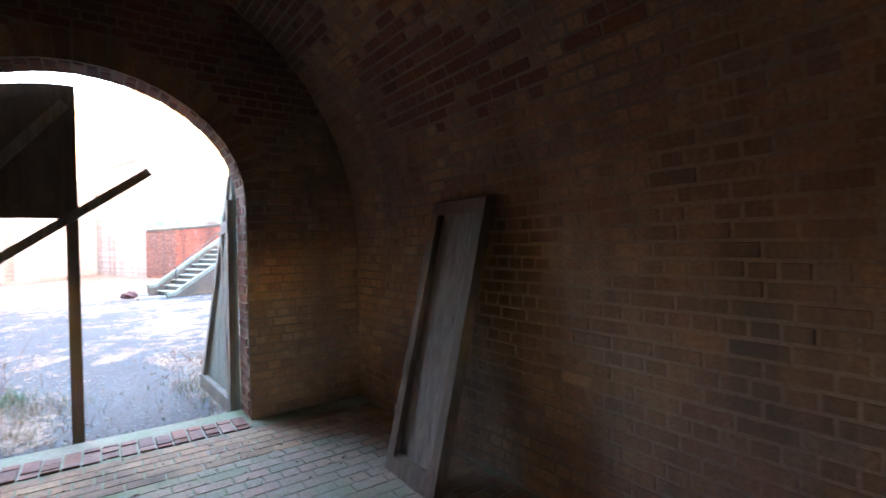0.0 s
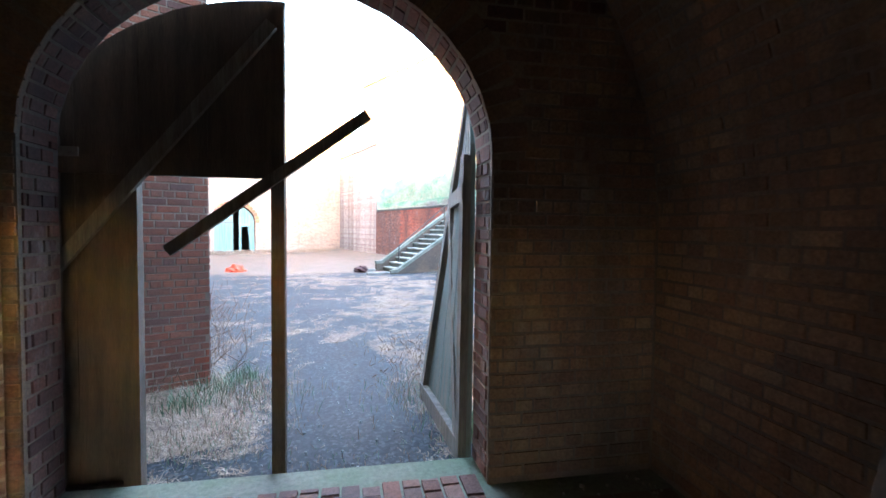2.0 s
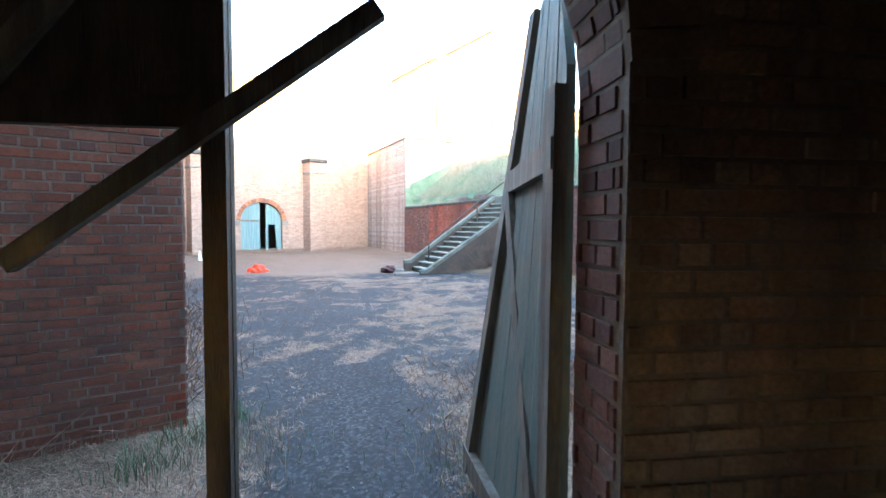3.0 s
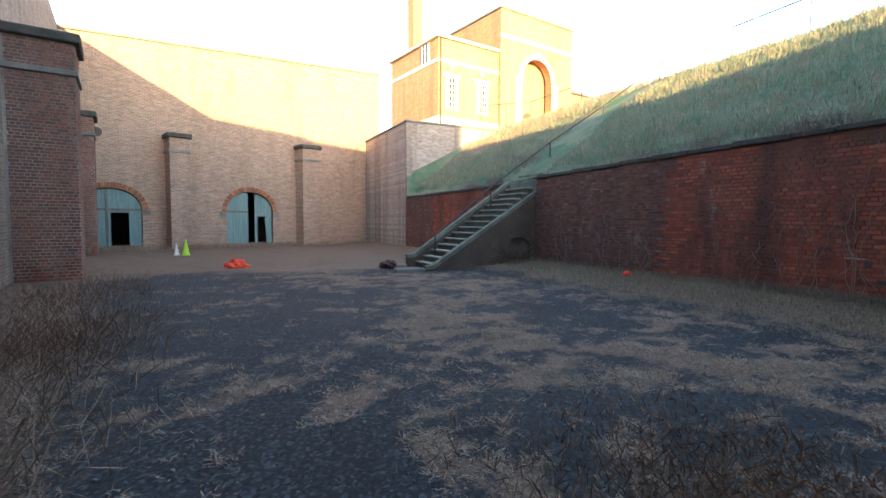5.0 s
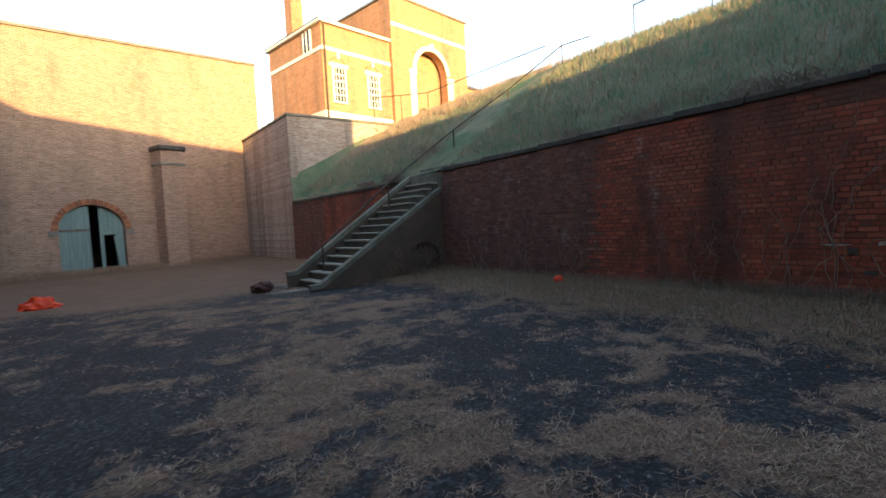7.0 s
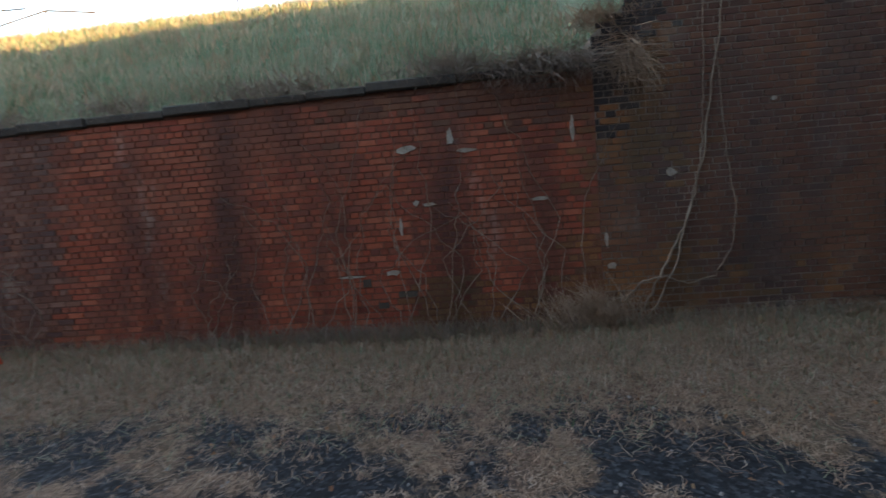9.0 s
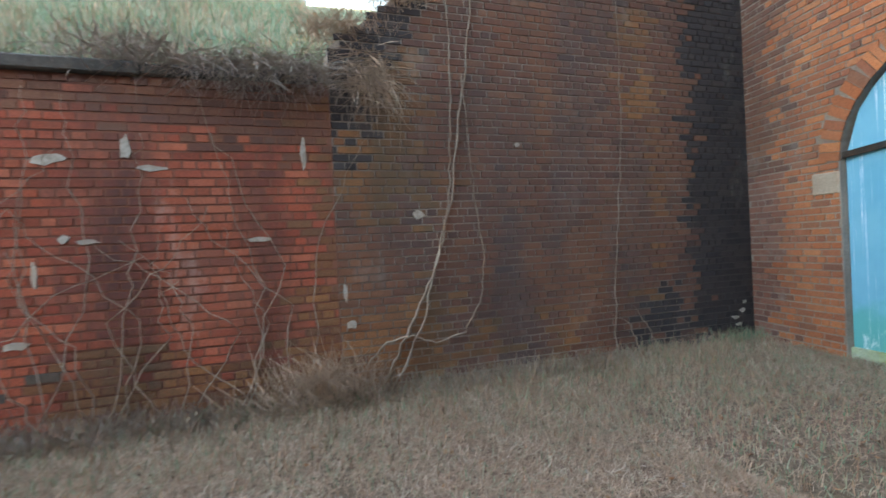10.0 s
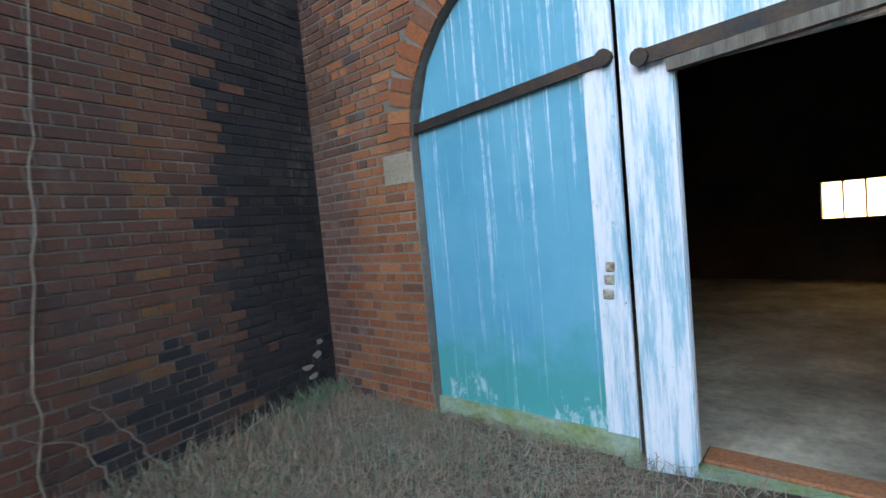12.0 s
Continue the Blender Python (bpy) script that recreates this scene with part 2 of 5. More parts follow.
def prism(bm, F, outline, n0, n1):
    """An outline in (along, up), extruded from n0 to n1."""
    a = [bm.verts.new(F(u, n0, z)) for u, z in outline]
    b = [bm.verts.new(F(u, n1, z)) for u, z in outline]
    k = len(outline)
    bm.faces.new(a)
    bm.faces.new(b[::-1])
    for i in range(k):
        bm.faces.new((a[i], b[i], b[(i + 1) % k], a[(i + 1) % k]))
    return bm


def block(bm, F, u0, u1, n0, n1, z0, z1, bevel=0.0):
    tmp = prism(bmesh.new(), F, [(u0, z0), (u1, z0), (u1, z1), (u0, z1)], n0, n1)
    if bevel:
        bmesh.ops.bevel(tmp, geom=tmp.edges[:], offset=bevel, segments=1, affect="EDGES", clamp_overlap=True)
    me = bpy.data.meshes.new("tmp")
    tmp.to_mesh(me)
    tmp.free()
    bm.from_mesh(me)
    bpy.data.meshes.remove(me)
    return bm


def tube(bm, pts, r0, r1=None, sides=6):
    """A round rod along points, tapering."""
    r1 = r0 if r1 is None else r1
    rings = []
    for i, p in enumerate(pts):
        d = (Vector(pts[min(i + 1, len(pts) - 1)]) - Vector(pts[max(i - 1, 0)])).normalized()
        s = d.cross(Vector((0, 0, 1)) if abs(d.z) < 0.9 else Vector((1, 0, 0))).normalized()
        t = d.cross(s)
        r = r0 + (r1 - r0) * i / max(1, len(pts) - 1)
        rings.append([bm.verts.new(Vector(p) + (s * math.cos(a) + t * math.sin(a)) * r) for a in [2 * math.pi * k / sides for k in range(sides)]])
    for a, b in zip(rings, rings[1:]):
        for k in range(sides):
            bm.faces.new((a[k], a[(k + 1) % sides], b[(k + 1) % sides], b[k]))
    bm.faces.new(rings[0][::-1])
    bm.faces.new(rings[-1])
    return bm


def bar(bm, F, p, q, w, d):
    """A squared timber between two points (along, out, up)."""
    a, b = F(*p), F(*q)
    x = (b - a).normalized()
    out = (F(0, 1, 0) - F(0, 0, 0)).normalized()
    y = x.cross(out).normalized()
    out = y.cross(x)
    vs = [bm.verts.new(e + y * (w / 2 * s) + out * (d / 2 * t)) for e in (a, b) for s, t in ((-1, -1), (1, -1), (1, 1), (-1, 1))]
    for f in ((0, 1, 2, 3), (7, 6, 5, 4), (0, 4, 5, 1), (1, 5, 6, 2), (2, 6, 7, 3), (3, 7, 4, 0)):
        bm.faces.new([vs[i] for i in f])
    return bm


def arch(uc, half, spring, rise, n=18, u_from=None):
    """Points along a half-elliptic arch, from its low-u foot to its high-u foot."""
    return [(uc - half * math.cos(math.pi * i / n), spring + rise * math.sin(math.pi * i / n)) for i in range(n + 1)]


def arch_top(u, uc, half, spring, rise):
    k = (u - uc) / half
    return spring + rise * math.sqrt(max(0.0, 1 - k * k))


COURSE, BLEN = 0.075, 0.217


def bricks(name, F, u0, u1, z0, z1, mats, parent, inside=lambda u, z: True, zone=lambda u, z: 0, seed=1, proud=0.009,
           single=None, single_mat=None, label="", joint=0.011):
    """Courses of brick on a face. Those for which single(u, z) holds are objects of their own, the rest one mesh."""
    rng = random.Random(seed)
    vs, fs, mi, singles = [], [], [], []
    row, z = 0, z0
    while z + COURSE * 0.6 < z1:
        header = row % 3 == 2
        ln = BLEN / 2 if header else BLEN
        a = u0 - (rng.random() * 0.03 + (BLEN / 2 if row % 2 else 0) + (BLEN / 4 if header else 0))
        while a < u1:
            l, r = max(a, u0), min(a + ln, u1)
            a += ln
            if r - l < 0.035:
                continue
            lo, hi = l + joint / 2, r - joint / 2
            b, t = z + joint / 2, min(z + COURSE, z1) - joint / 2
            uc, zc = (lo + hi) / 2, (b + t) / 2
            if not inside(uc, zc):
                continue
            p = proud * (0.55 + 0.7 * rng.random())
            if single and len(singles) < 295 and hi - lo > ln * 0.8 and single(uc, zc):
                singles.append((uc, zc, header, p))
                continue
            k = len(vs)
            e = 0.004
            dz = (rng.random() - 0.5) * 0.004
            for n, s in ((-0.01, 0), (p, e)):
                vs += [F(lo + s, n, b + s + dz)[:], F(hi - s, n, b + s + dz)[:], F(hi - s, n, t - s + dz)[:], F(lo + s, n, t - s + dz)[:]]
            fs += [(k + 4, k + 5, k + 6, k + 7), (k, k + 1, k + 5, k + 4), (k + 1, k + 2, k + 6, k + 5), (k + 2, k + 3, k + 7, k + 6), (k + 3, k, k + 4, k + 7)]
            mi += [zone(uc + rng.gauss(0, 0.12), zc + rng.gauss(0, 0.1))] * 5
        z += COURSE
        row += 1
    if vs:
        me = bpy.data.meshes.new(name)
        me.from_pydata(vs, [], fs)
        me.polygons.foreach_set("material_index", mi)
        link_mesh(name, me, mats, parent, label)["kind"] = "stuff"
    shapes = {}
    for uc, zc, header, p in singles:
        if header not in shapes:
            h = (BLEN / 2 if header else BLEN) / 2 - joint / 2
            v = COURSE / 2 - joint / 2
            e = 0.004
            pts = [(x, y, w) for y, s in ((-0.01, 0), (proud, e)) for x, w in ((-h + s, -v + s), (h - s, -v + s), (h - s, v - s), (-h + s, v - s))]
            me = bpy.data.meshes.new("brick")
            me.from_pydata(pts, [], [(4, 5, 6, 7), (0, 1, 5, 4), (1, 2, 6, 5), (2, 3, 7, 6), (3, 0, 4, 7)])
            me.materials.append(single_mat)
            shapes[header] = me
        ob = new("brick", shapes[header])
        o, x, y = F(uc, 0, zc), F(uc + 0.01, 0, zc) - F(uc, 0, zc), F(uc, 0.01, zc) - F(uc, 0, zc)
        zz = F(uc, 0, zc + 0.01) - F(uc, 0, zc)
        x, y, zz = x.normalized(), y.normalized(), zz.normalized()
        if x.cross(y).dot(zz) < 0:
            x = -x
        m = Matrix((x, y, zz)).transposed().to_4x4()
        m.translation = o + y * (p - proud)
        ob.matrix_basis = m
        if parent:
            ob.parent = parent
            ob.matrix_parent_inverse = parent.matrix_basis.inverted()


def ring(name, F, pts, mats, parent, depth=0.23, proud=0.012, width=0.075, label=""):
    """Bricks on edge round an arch."""
    vs, fs = [], []
    fine = []
    for (a, b), (c, d) in zip(pts, pts[1:]):
        for i in range(6):
            fine.append((a + (c - a) * i / 6, b + (d - b) * i / 6))
    fine.append(pts[-1])
    run, marks = 0.0, [0]
    for i in range(1, len(fine)):
        run += math.dist(fine[i], fine[i - 1])
        if run >= width:
            marks.append(i)
            run = 0.0
    for i, j in zip(marks, marks[1:]):
        (a, b), (c, d) = fine[i], fine[j]
        tx, tz = c - a, d - b
        ln = math.hypot(tx, tz)
        tx, tz = tx / ln, tz / ln
        nx, nz = -tz, tx
        g = 0.005
        q = [(a + tx * g, b + tz * g), (c - tx * g, d - tz * g)]
        q = [q[0], q[1], (q[1][0] + nx * depth, q[1][1] + nz * depth), (q[0][0] + nx * depth, q[0][1] + nz * depth)]
        k = len(vs)
        vs += [F(u, -0.01, z)[:] for u, z in q] + [F(u, proud, z)[:] for u, z in q]
        fs += [(k + 4, k + 5, k + 6, k + 7), (k, k + 1, k + 5, k + 4), (k + 1, k + 2, k + 6, k + 5), (k + 2, k + 3, k + 7, k + 6), (k + 3, k, k + 4, k + 7)]
    me = bpy.data.meshes.new(name)
    me.from_pydata(vs, [], fs)
    link_mesh(name, me, mats, parent, label)["kind"] = "stuff"


def slab(name, F, outline, n0, n1, mat, label="", category="wall"):
    ob = part(name, prism(bmesh.new(), F, outline, n0, n1), mat)
    return tagged(ob, label, category, kind="structure")


# ---- ground ----
def ground_z(x, y):
    if 5.5 < x < 12 and (x - 11.35) * 0.179 + (y - 0.19) * 0.984 < -0.1:
        return -0.4
    z = -0.2
    k = min(1, max(0, (x - 8.3) / 2.6))
    z += 0.14 * k * k * (3 - 2 * k)
    k = min(1, max(0, (4.2 - y) / 2.5)) * min(1, max(0, (x - 3) / 3))
    z = max(z, -0.2 + 0.12 * k)
    k = max(0, 1 - math.hypot(x - 2, y - 4) / 2.6)
    return z + 0.1 * k + 0.022 * noise.noise((x * 0.8, y * 0.8, 0)) * min(1, max(0, (60 - abs(x) - abs(y)) / 10))


def grassiness(x, y):
    """How much dry grass stands on the gravel, from 0 to 1."""
    n = 0.42 * noise.noise((x * 0.5 + 3, y * 0.75, 1.3)) + 0.5 * noise.noise((x * 1.5, y * 2.0, 4.1)) + 0.42 * noise.noise((x * 3.6, y * 4.4, 7.7)) + 0.25 * noise.noise((x * 8, y * 8, 2.2))
    g = 0.4 + n * 0.95 + 0.14 * min(1, max(-1, (x - 2.6) / 3))
    edge = x - (9.15 if y > 5 else 8.6) + 0.5 * noise.noise((y * 0.9, 2, 0)) + 0.35 * noise.noise((x * 3, y * 3, 6)) + max(0, (4 - y) * 0.5)
    g = max(g, min(1, max(0, edge * 1.2 + 0.4)) if y < 22 else 0)
    g = max(g, 1.1 - (y - 19.5 - 2 * noise.noise((x * 0.3, 5, 0))) * -0.3 if y > 17 else 0)
    g = max(g, 1.3 - 0.5 * math.hypot(x - 3.8, y - 4.6) if x > 2.2 else 0)
    g = max(g, 1.2 - 0.55 * abs(x - 0.2 + 0.15 * (y - 6)) if y > 4.5 else 0)
    g = max(g, 1.2 - 0.8 * (y - 2.2) if x > 5 else 0)
    path = 1 - 0.9 * math.hypot(x - (1.5 + (y - 3) * 0.3), 0.0) if 3 < y < 7.5 else 0
    g = min(g, 1.1 - max(0, path) * 1.5) if path > 0 and x < 3 else g
    return min(1.0, max(0.0, g))


def axis(lo, hi, step, far):
    a = list(np.arange(lo, hi + step / 2, step))
    d, up, down = step * 3, [], []
    while d < far:
        up.append(hi + d)
        down.append(lo - d)
        d *= 1.45
    return down[::-1] + a + up


def make_ground():
    xs, ys = axis(-2.5, 11.5, 0.14, 900), axis(0.0, 17.5, 0.14, 900)
    vs = [(x, y, ground_z(x, y)) for y in ys for x in xs]
    w = len(xs)
    fs = [(j * w + i, j * w + i + 1, j * w + w + i + 1, j * w + w + i) for j in range(len(ys) - 1) for i in range(w - 1)]
    me = bpy.data.meshes.new("ground")
    me.from_pydata(vs, [], fs)
    me.polygons.foreach_set("use_smooth", [True] * len(fs))
    at = me.attributes.new("grass", "FLOAT", "POINT")
    at.data.foreach_set("value", [grassiness(x, y) for x, y, _ in vs])
    n = Nodes("gravel_and_dry_grass")
    n.co = n.t.nodes.new("ShaderNodeNewGeometry").outputs["Position"]
    a = n.t.nodes.new("ShaderNodeAttribute")
    a.attribute_name = "grass"
    fine, mid = n.noise(60, 6, 0.85), n.noise(7, 10, 0.85)
    stones = n.t.nodes.new("ShaderNodeTexVoronoi")
    stones.inputs["Scale"].default_value = 42
    n.link(n.co, stones.inputs["Vector"])
    gravel = n.mix(1.0, n.ramp(stones.outputs["Color"], [(0.1, (0.006, 0.007, 0.009)), (0.6, (0.022, 0.025, 0.03)), (0.95, (0.075, 0.082, 0.092))]), n.ramp(fine, [(0.3, (0.4, 0.4, 0.4)), (0.7, (1.5, 1.5, 1.5))]), "MULTIPLY")
    gravel = n.mix(n.step(n.noise(0.9, 5), 0.4, 0.7), gravel, n.mix(1.0, gravel, (0.6, 0.6, 0.64), "MULTIPLY"))
    straw = n.mix(n.step(n.noise(1.3, 5), 0.42, 0.62), (0.17, 0.112, 0.084), (0.13, 0.095, 0.066))
    straw = n.mix(n.step(n.noise(30, 6, 0.85, (1.0, 2.6, 1)), 0.38, 0.66), n.mix(1.0, straw, (0.2, 0.19, 0.19), "MULTIPLY"), n.mix(1.0, straw, (1.7, 1.65, 1.6), "MULTIPLY"))
    add = n.t.nodes.new("ShaderNodeMath")
    add.operation = "MULTIPLY_ADD"
    n.link(a.outputs["Fac"], add.inputs[0])
    add.inputs[1].default_value = 0.62
    n.link(mid, add.inputs[2])
    add2 = n.t.nodes.new("ShaderNodeMath")
    add2.operation = "MULTIPLY_ADD"
    n.link(n.noise(34, 5, 0.8, (1.0, 2.2, 1)), add2.inputs[0])
    add2.inputs[1].default_value = 0.5
    n.link(add.outputs[0], add2.inputs[2])
    n.bump(stones.outputs["Distance"], -0.9, 0.025)
    half = n.t.nodes.new("ShaderNodeMath")
    half.operation = "MULTIPLY"
    n.link(add2.outputs[0], half.inputs[0])
    half.inputs[1].default_value = 0.5
    me.materials.append(n.done(n.mix(n.step(half.outputs[0], 0.555, 0.6), gravel, straw), 0.9))
    tagged(new("ground", me), "dark gravel yard with patches of dry trampled grass", "ground", kind="structure")


make_ground()

# ---- frames of the walls ----
C = frame_of((2.2, 2.93, 0), (0.951, -0.309), (0.309, 0.951))       # first casemate: along the front, out, up
B = frame_of((11.35, 0.19, 0), (-0.984, 0.179), (0.179, 0.984))      # front with the blue doors, from the corner
R = frame_of((11.35, 0.0, 0), (0, 1), (-1, 0))                       # long retaining wall, along y
W = frame_of((-0.1, 4.2, 0), (-0.1464, 0.9892), (0.9892, 0.1464))    # west wall
N = frame_of((-4.1, 31.2, 0), (0.9604, 0.2785), (0.2785, -0.9604))   # north wall

# ---- first casemate ----
DOOR = (-1.13, 1.13, 1.88, 0.96)
outline = [(-3.3, -0.4), (-2.26, -0.4)] + [(u, z) for u, z in arch(*DOOR)] + [(0, -0.4), (2.0, -0.4), (2.0, 10.3), (-3.3, 10.3)]
front = slab("wall_casemate_front", C, outline, 0.0, 0.32, mortar_soot, "sooty brick end wall with a wide arched doorway")


def off_door(u, z, grow=0.0):
    return not (abs(u + 1.13) < 1.13 + grow and z < arch_top(u, -1.13, 1.13 + grow, 1.88, 0.96 + grow))


VC, VH, VS, VR = -1.13, 2.15, 1.5, 2.3
bricks("brickwork", lambda a, b, c: C(a, -b, c), -3.28, 1.02, 1.86, 3.82, [brick_tan, brick_brown], front,
       inside=lambda u, z: off_door(u, z, 0.2) and z < arch_top(u, VC, VH, VS, VR) + 0.05,
       zone=lambda u, z: 0 if z < 2.5 + 1.2 * noise.noise((u, z, 3)) else 1, seed=3)
for a, b in ((-3.28, -2.26), (0.0, 1.02)):
    bricks("brickwork", lambda u, n, z: C(u, -n, z), a, b, 0.06, 1.86, [brick_tan], front, seed=4)
ring("door_arch", lambda a, b, c: C(a, -b, c), arch(*DOOR), brick_tan, front, 0.21)
# brick faces of the door's reveal
bricks("reveal_brickwork", lambda a, b, c: C(-b, a, c), 0.02, 0.31, 0.05, 1.9, [brick_purple], front, seed=5)
bricks("reveal_brickwork", lambda a, b, c: C(-2.26 + b, a, c), 0.02, 0.31, 0.05, 1.9, [brick_purple], front, seed=6)
bricks("reveal_brickwork", lambda a, b, c: C(-1.13 + (1.13 - b) * math.cos(c / 1.045), a, 1.88 + (0.96 - b) * math.sin(c / 1.045)), 0.02, 0.31, 0.0, 3.28, [brick_purple], front, seed=7)


def vault_profile(s, b):
    """A point of the right wall and vault: s metres up along it, b metres into the room."""
    if s < VS:
        return VC + VH - b, s
    th = (s - VS) / 2.225
    return VC + (VH - b) * math.cos(th), VS + (VR - b) * math.sin(th)


def V(a, b, c):
    u, z = vault_profile(c, b)
    return C(u, -a, z)


prof = [vault_profile(s, 0) for s in [0, VS]] + [vault_profile(VS + 2.225 * math.pi * i / 30, 0) for i in range(1, 31)] + [(VC - VH, 0)]
bm = bmesh.new()
outer = [(VC - VH - 0.35, -0.1), (VC - VH - 0.35, 4.3), (VC + VH + 0.35, 4.3), (VC + VH + 0.35, -0.1)]
prism(bm, C, [(prof[0][0], -0.1)] + prof[1:-1] + [(VC - VH, -0.1)] + outer, -6.6, -0.002)
vault = tagged(part("vault", bm, mortar_soot), "soot-stained brick barrel vault over a casemate", "vault", kind="structure")
bricks("vault_brickwork", V, 0.02, 6.5, 0.06, 7.6, [brick_tan, brick_brown], vault,
       zone=lambda u, z: 0 if z < 3.4 + 2.2 * noise.noise((u, z, 1)) else 1, seed=9, proud=0.006)
rear = slab("wall_casemate_rear", C, [(-3.6, -0.1), (1.4, -0.1), (1.4, 1.0), (-3.6, 1.0)], -7.1, -6.6, brick_tan, "brick rear wall with a small loophole window")
for nm, o in (("pier_left", [(-3.6, 1.0), (-1.75, 1.0), (-1.75, 1.65), (-3.6, 1.65)]), ("pier_right", [(-1.2, 1.0), (1.4, 1.0), (1.4, 1.65), (-1.2, 1.65)]),
              ("head", [(-3.6, 1.65), (1.4, 1.65), (1.4, 4.3), (-3.6, 4.3)])):
    part(nm, prism(bmesh.new(), C, o, -7.1, -6.6), brick_tan, rear)
floor1 = slab("floor_casemate", lambda a, b, c: C(a, c, b), [(VC - VH - 0.3, -6.6), (VC + VH + 0.3, -6.6), (VC + VH + 0.3, -0.01), (0.0, -0.01), (0, 0.32), (-2.26, 0.32), (-2.26, -0.01), (VC - VH - 0.3, -0.01)],
              -0.3, 0.035, rough_mat("earthy_joints", (0.18, 0.16, 0.13), (0.1, 0.125, 0.07), 1.4, 30), "worn brick paving, dusty, greenish with moss", "floor")
COURSE, BLEN = 0.11, 0.22
bricks("paving_brick", lambda a, b, c: C(a, c, 0.035 + b), -3.2, 1.0, -4.4, -0.22, [brick_tan], floor1, single=lambda u, z: -2.6 < u < 0.6 and z > -2.4, single_mat=brick_floor_one, seed=11, proud=0.004, joint=0.007)
bricks("threshold_brick", lambda a, b, c: C(c, a, 0.035 + b), -0.2, 0.1, -2.24, -0.01, [brick_purple], floor1, seed=12, proud=0.014)
COURSE, BLEN = 0.075, 0.217


rng = random.Random(21)
vs, fs = [], []
for _ in range(500):
    u, n, r = rng.uniform(-3.1, 0.9), -abs(rng.gauss(0, 1.1)) - 0.05, rng.uniform(0.003, 0.009) * (2.2 if rng.random() < 0.05 else 1)
    if rng.random() < 0.35:
        u = rng.choice((-3.15, 0.95)) + rng.gauss(0, 0.15)
    if not -3.2 < u < 0.98:
        continue
    k = len(vs)
    q = [(u + math.cos(t * 1.257 + u * 9) * r * rng.uniform(0.6, 1.4), n + math.sin(t * 1.257 + u * 9) * r * rng.uniform(0.6, 1.4)) for t in range(5)]
    vs += [C(a, b, 0.036)[:] for a, b in q] + [C(u + (a - u) * 0.7, n + (b - n) * 0.7, 0.042 + r * rng.uniform(0.2, 0.7))[:] for a, b in q]
    fs += [(k + t, k + (t + 1) % 5, k + 5 + (t + 1) % 5, k + 5 + t) for t in range(5)] + [tuple(range(k + 5, k + 10))]
me = bpy.data.meshes.new("floor_rubble")
me.from_pydata(vs, [], fs)
tagged(link_mesh("floor_rubble", me, rough_mat("crumbled_brick", (0.24, 0.18, 0.14), (0.17, 0.16, 0.12), 6, 50)), "crumbs of brick and dirt on the paving", "rubble", kind="stuff")


def batten_door(name, F, u0, u1, z0, top, hole, mats, label, boards=0.16, n0=0.0, n1=0.035, grp="", shift=None):
    """A boarded leaf: each board reaches up to top(u); hole: (u0, u1, z1) of a missing wicket."""
    G = shift or F
    door = group(name, F((u0 + u1) / 2, (n0 + n1) / 2, z0), label, "door", grp=grp)
    u, i = u0, 0
    cuts = sorted({u0, u1, *([hole[0], hole[1]] if hole else [])})
    for a, b in zip(cuts, cuts[1:]):
        k = max(1, round((b - a) / boards))
        for j in range(k):
            l, r = a + (b - a) * j / k + 0.001, a + (b - a) * (j + 1) / k + 0.004
            mid = (l + r) / 2
            zb = hole[2] if hole and hole[0] < mid < hole[1] else z0 + 0.006 * math.sin(7 * mid)
            part("board", prism(bmesh.new(), G, [(l, zb), (r, zb), (r, top(r)), (mid, top(mid)), (l, top(l))], n0 + 0.004 * (i % 2), n1 + 0.004 * (i % 2)), mats[0], door)
            i += 1
    return door


CL = lambda a, b, c: C(a, b + 0.2, c)      # the leaf hangs outside the wall's outer face
T1 = lambda u: arch_top(u, -1.13, 1.28, 1.85, 0.93)
leaf = batten_door("door_leaf", CL, -2.4, -1.14, -0.08, T1, (-1.92, -1.21, 1.76), [dark_wood], "dark closed door leaf, its wicket missing, braced inside", n0=0.22, n1=0.26)
for p, q, w in (((-1.175, 0.2, -0.08), (-1.175, 0.2, 2.74), 0.075), ((-2.34, 0.2, -0.08), (-2.34, 0.2, 1.95), 0.08), ((-1.96, 0.2, -0.08), (-1.96, 0.2, 1.78), 0.09),
                ((-2.4, 0.2, 1.8), (-1.14, 0.2, 1.8), 0.1), ((-2.4, 0.2, -0.03), (-1.93, 0.2, -0.03), 0.1), ((-1.93, 0.21, -0.055), (-1.14, 0.21, -0.055), 0.05),
                ((-2.34, 0.165, 1.2), (-1.2, 0.165, 2.62), 0.07)):
    part("batten", bar(bmesh.new(), CL, p, q, w, 0.04), dark_wood if w > 0.07 else old_wood, leaf)
part("strap_hinge", bar(bmesh.new(), CL, (-2.36, 0.15, 1.86), (-2.18, 0.15, 1.86), 0.05, 0.012), stone, leaf, "rust-bleached iron hinge end")
beam = tagged(part("loose_timber", bar(bmesh.new(), CL, (-1.76, 0.165, 1.33), (-0.66, 0.165, 2.14), 0.065, 0.045), old_wood), "weathered timber nailed slantwise across the doorway", "timber")


# leaf standing open outside, leaning
def L(a, b, c):
    """Along the open leaf from its hinge edge, towards the doorway, up."""
    k = a / 1.2
    return C(-0.03 - 0.075 * a - b + 0.15 * k * (c + 0.1), 0.335 + a * 1.06, c - 0.02)


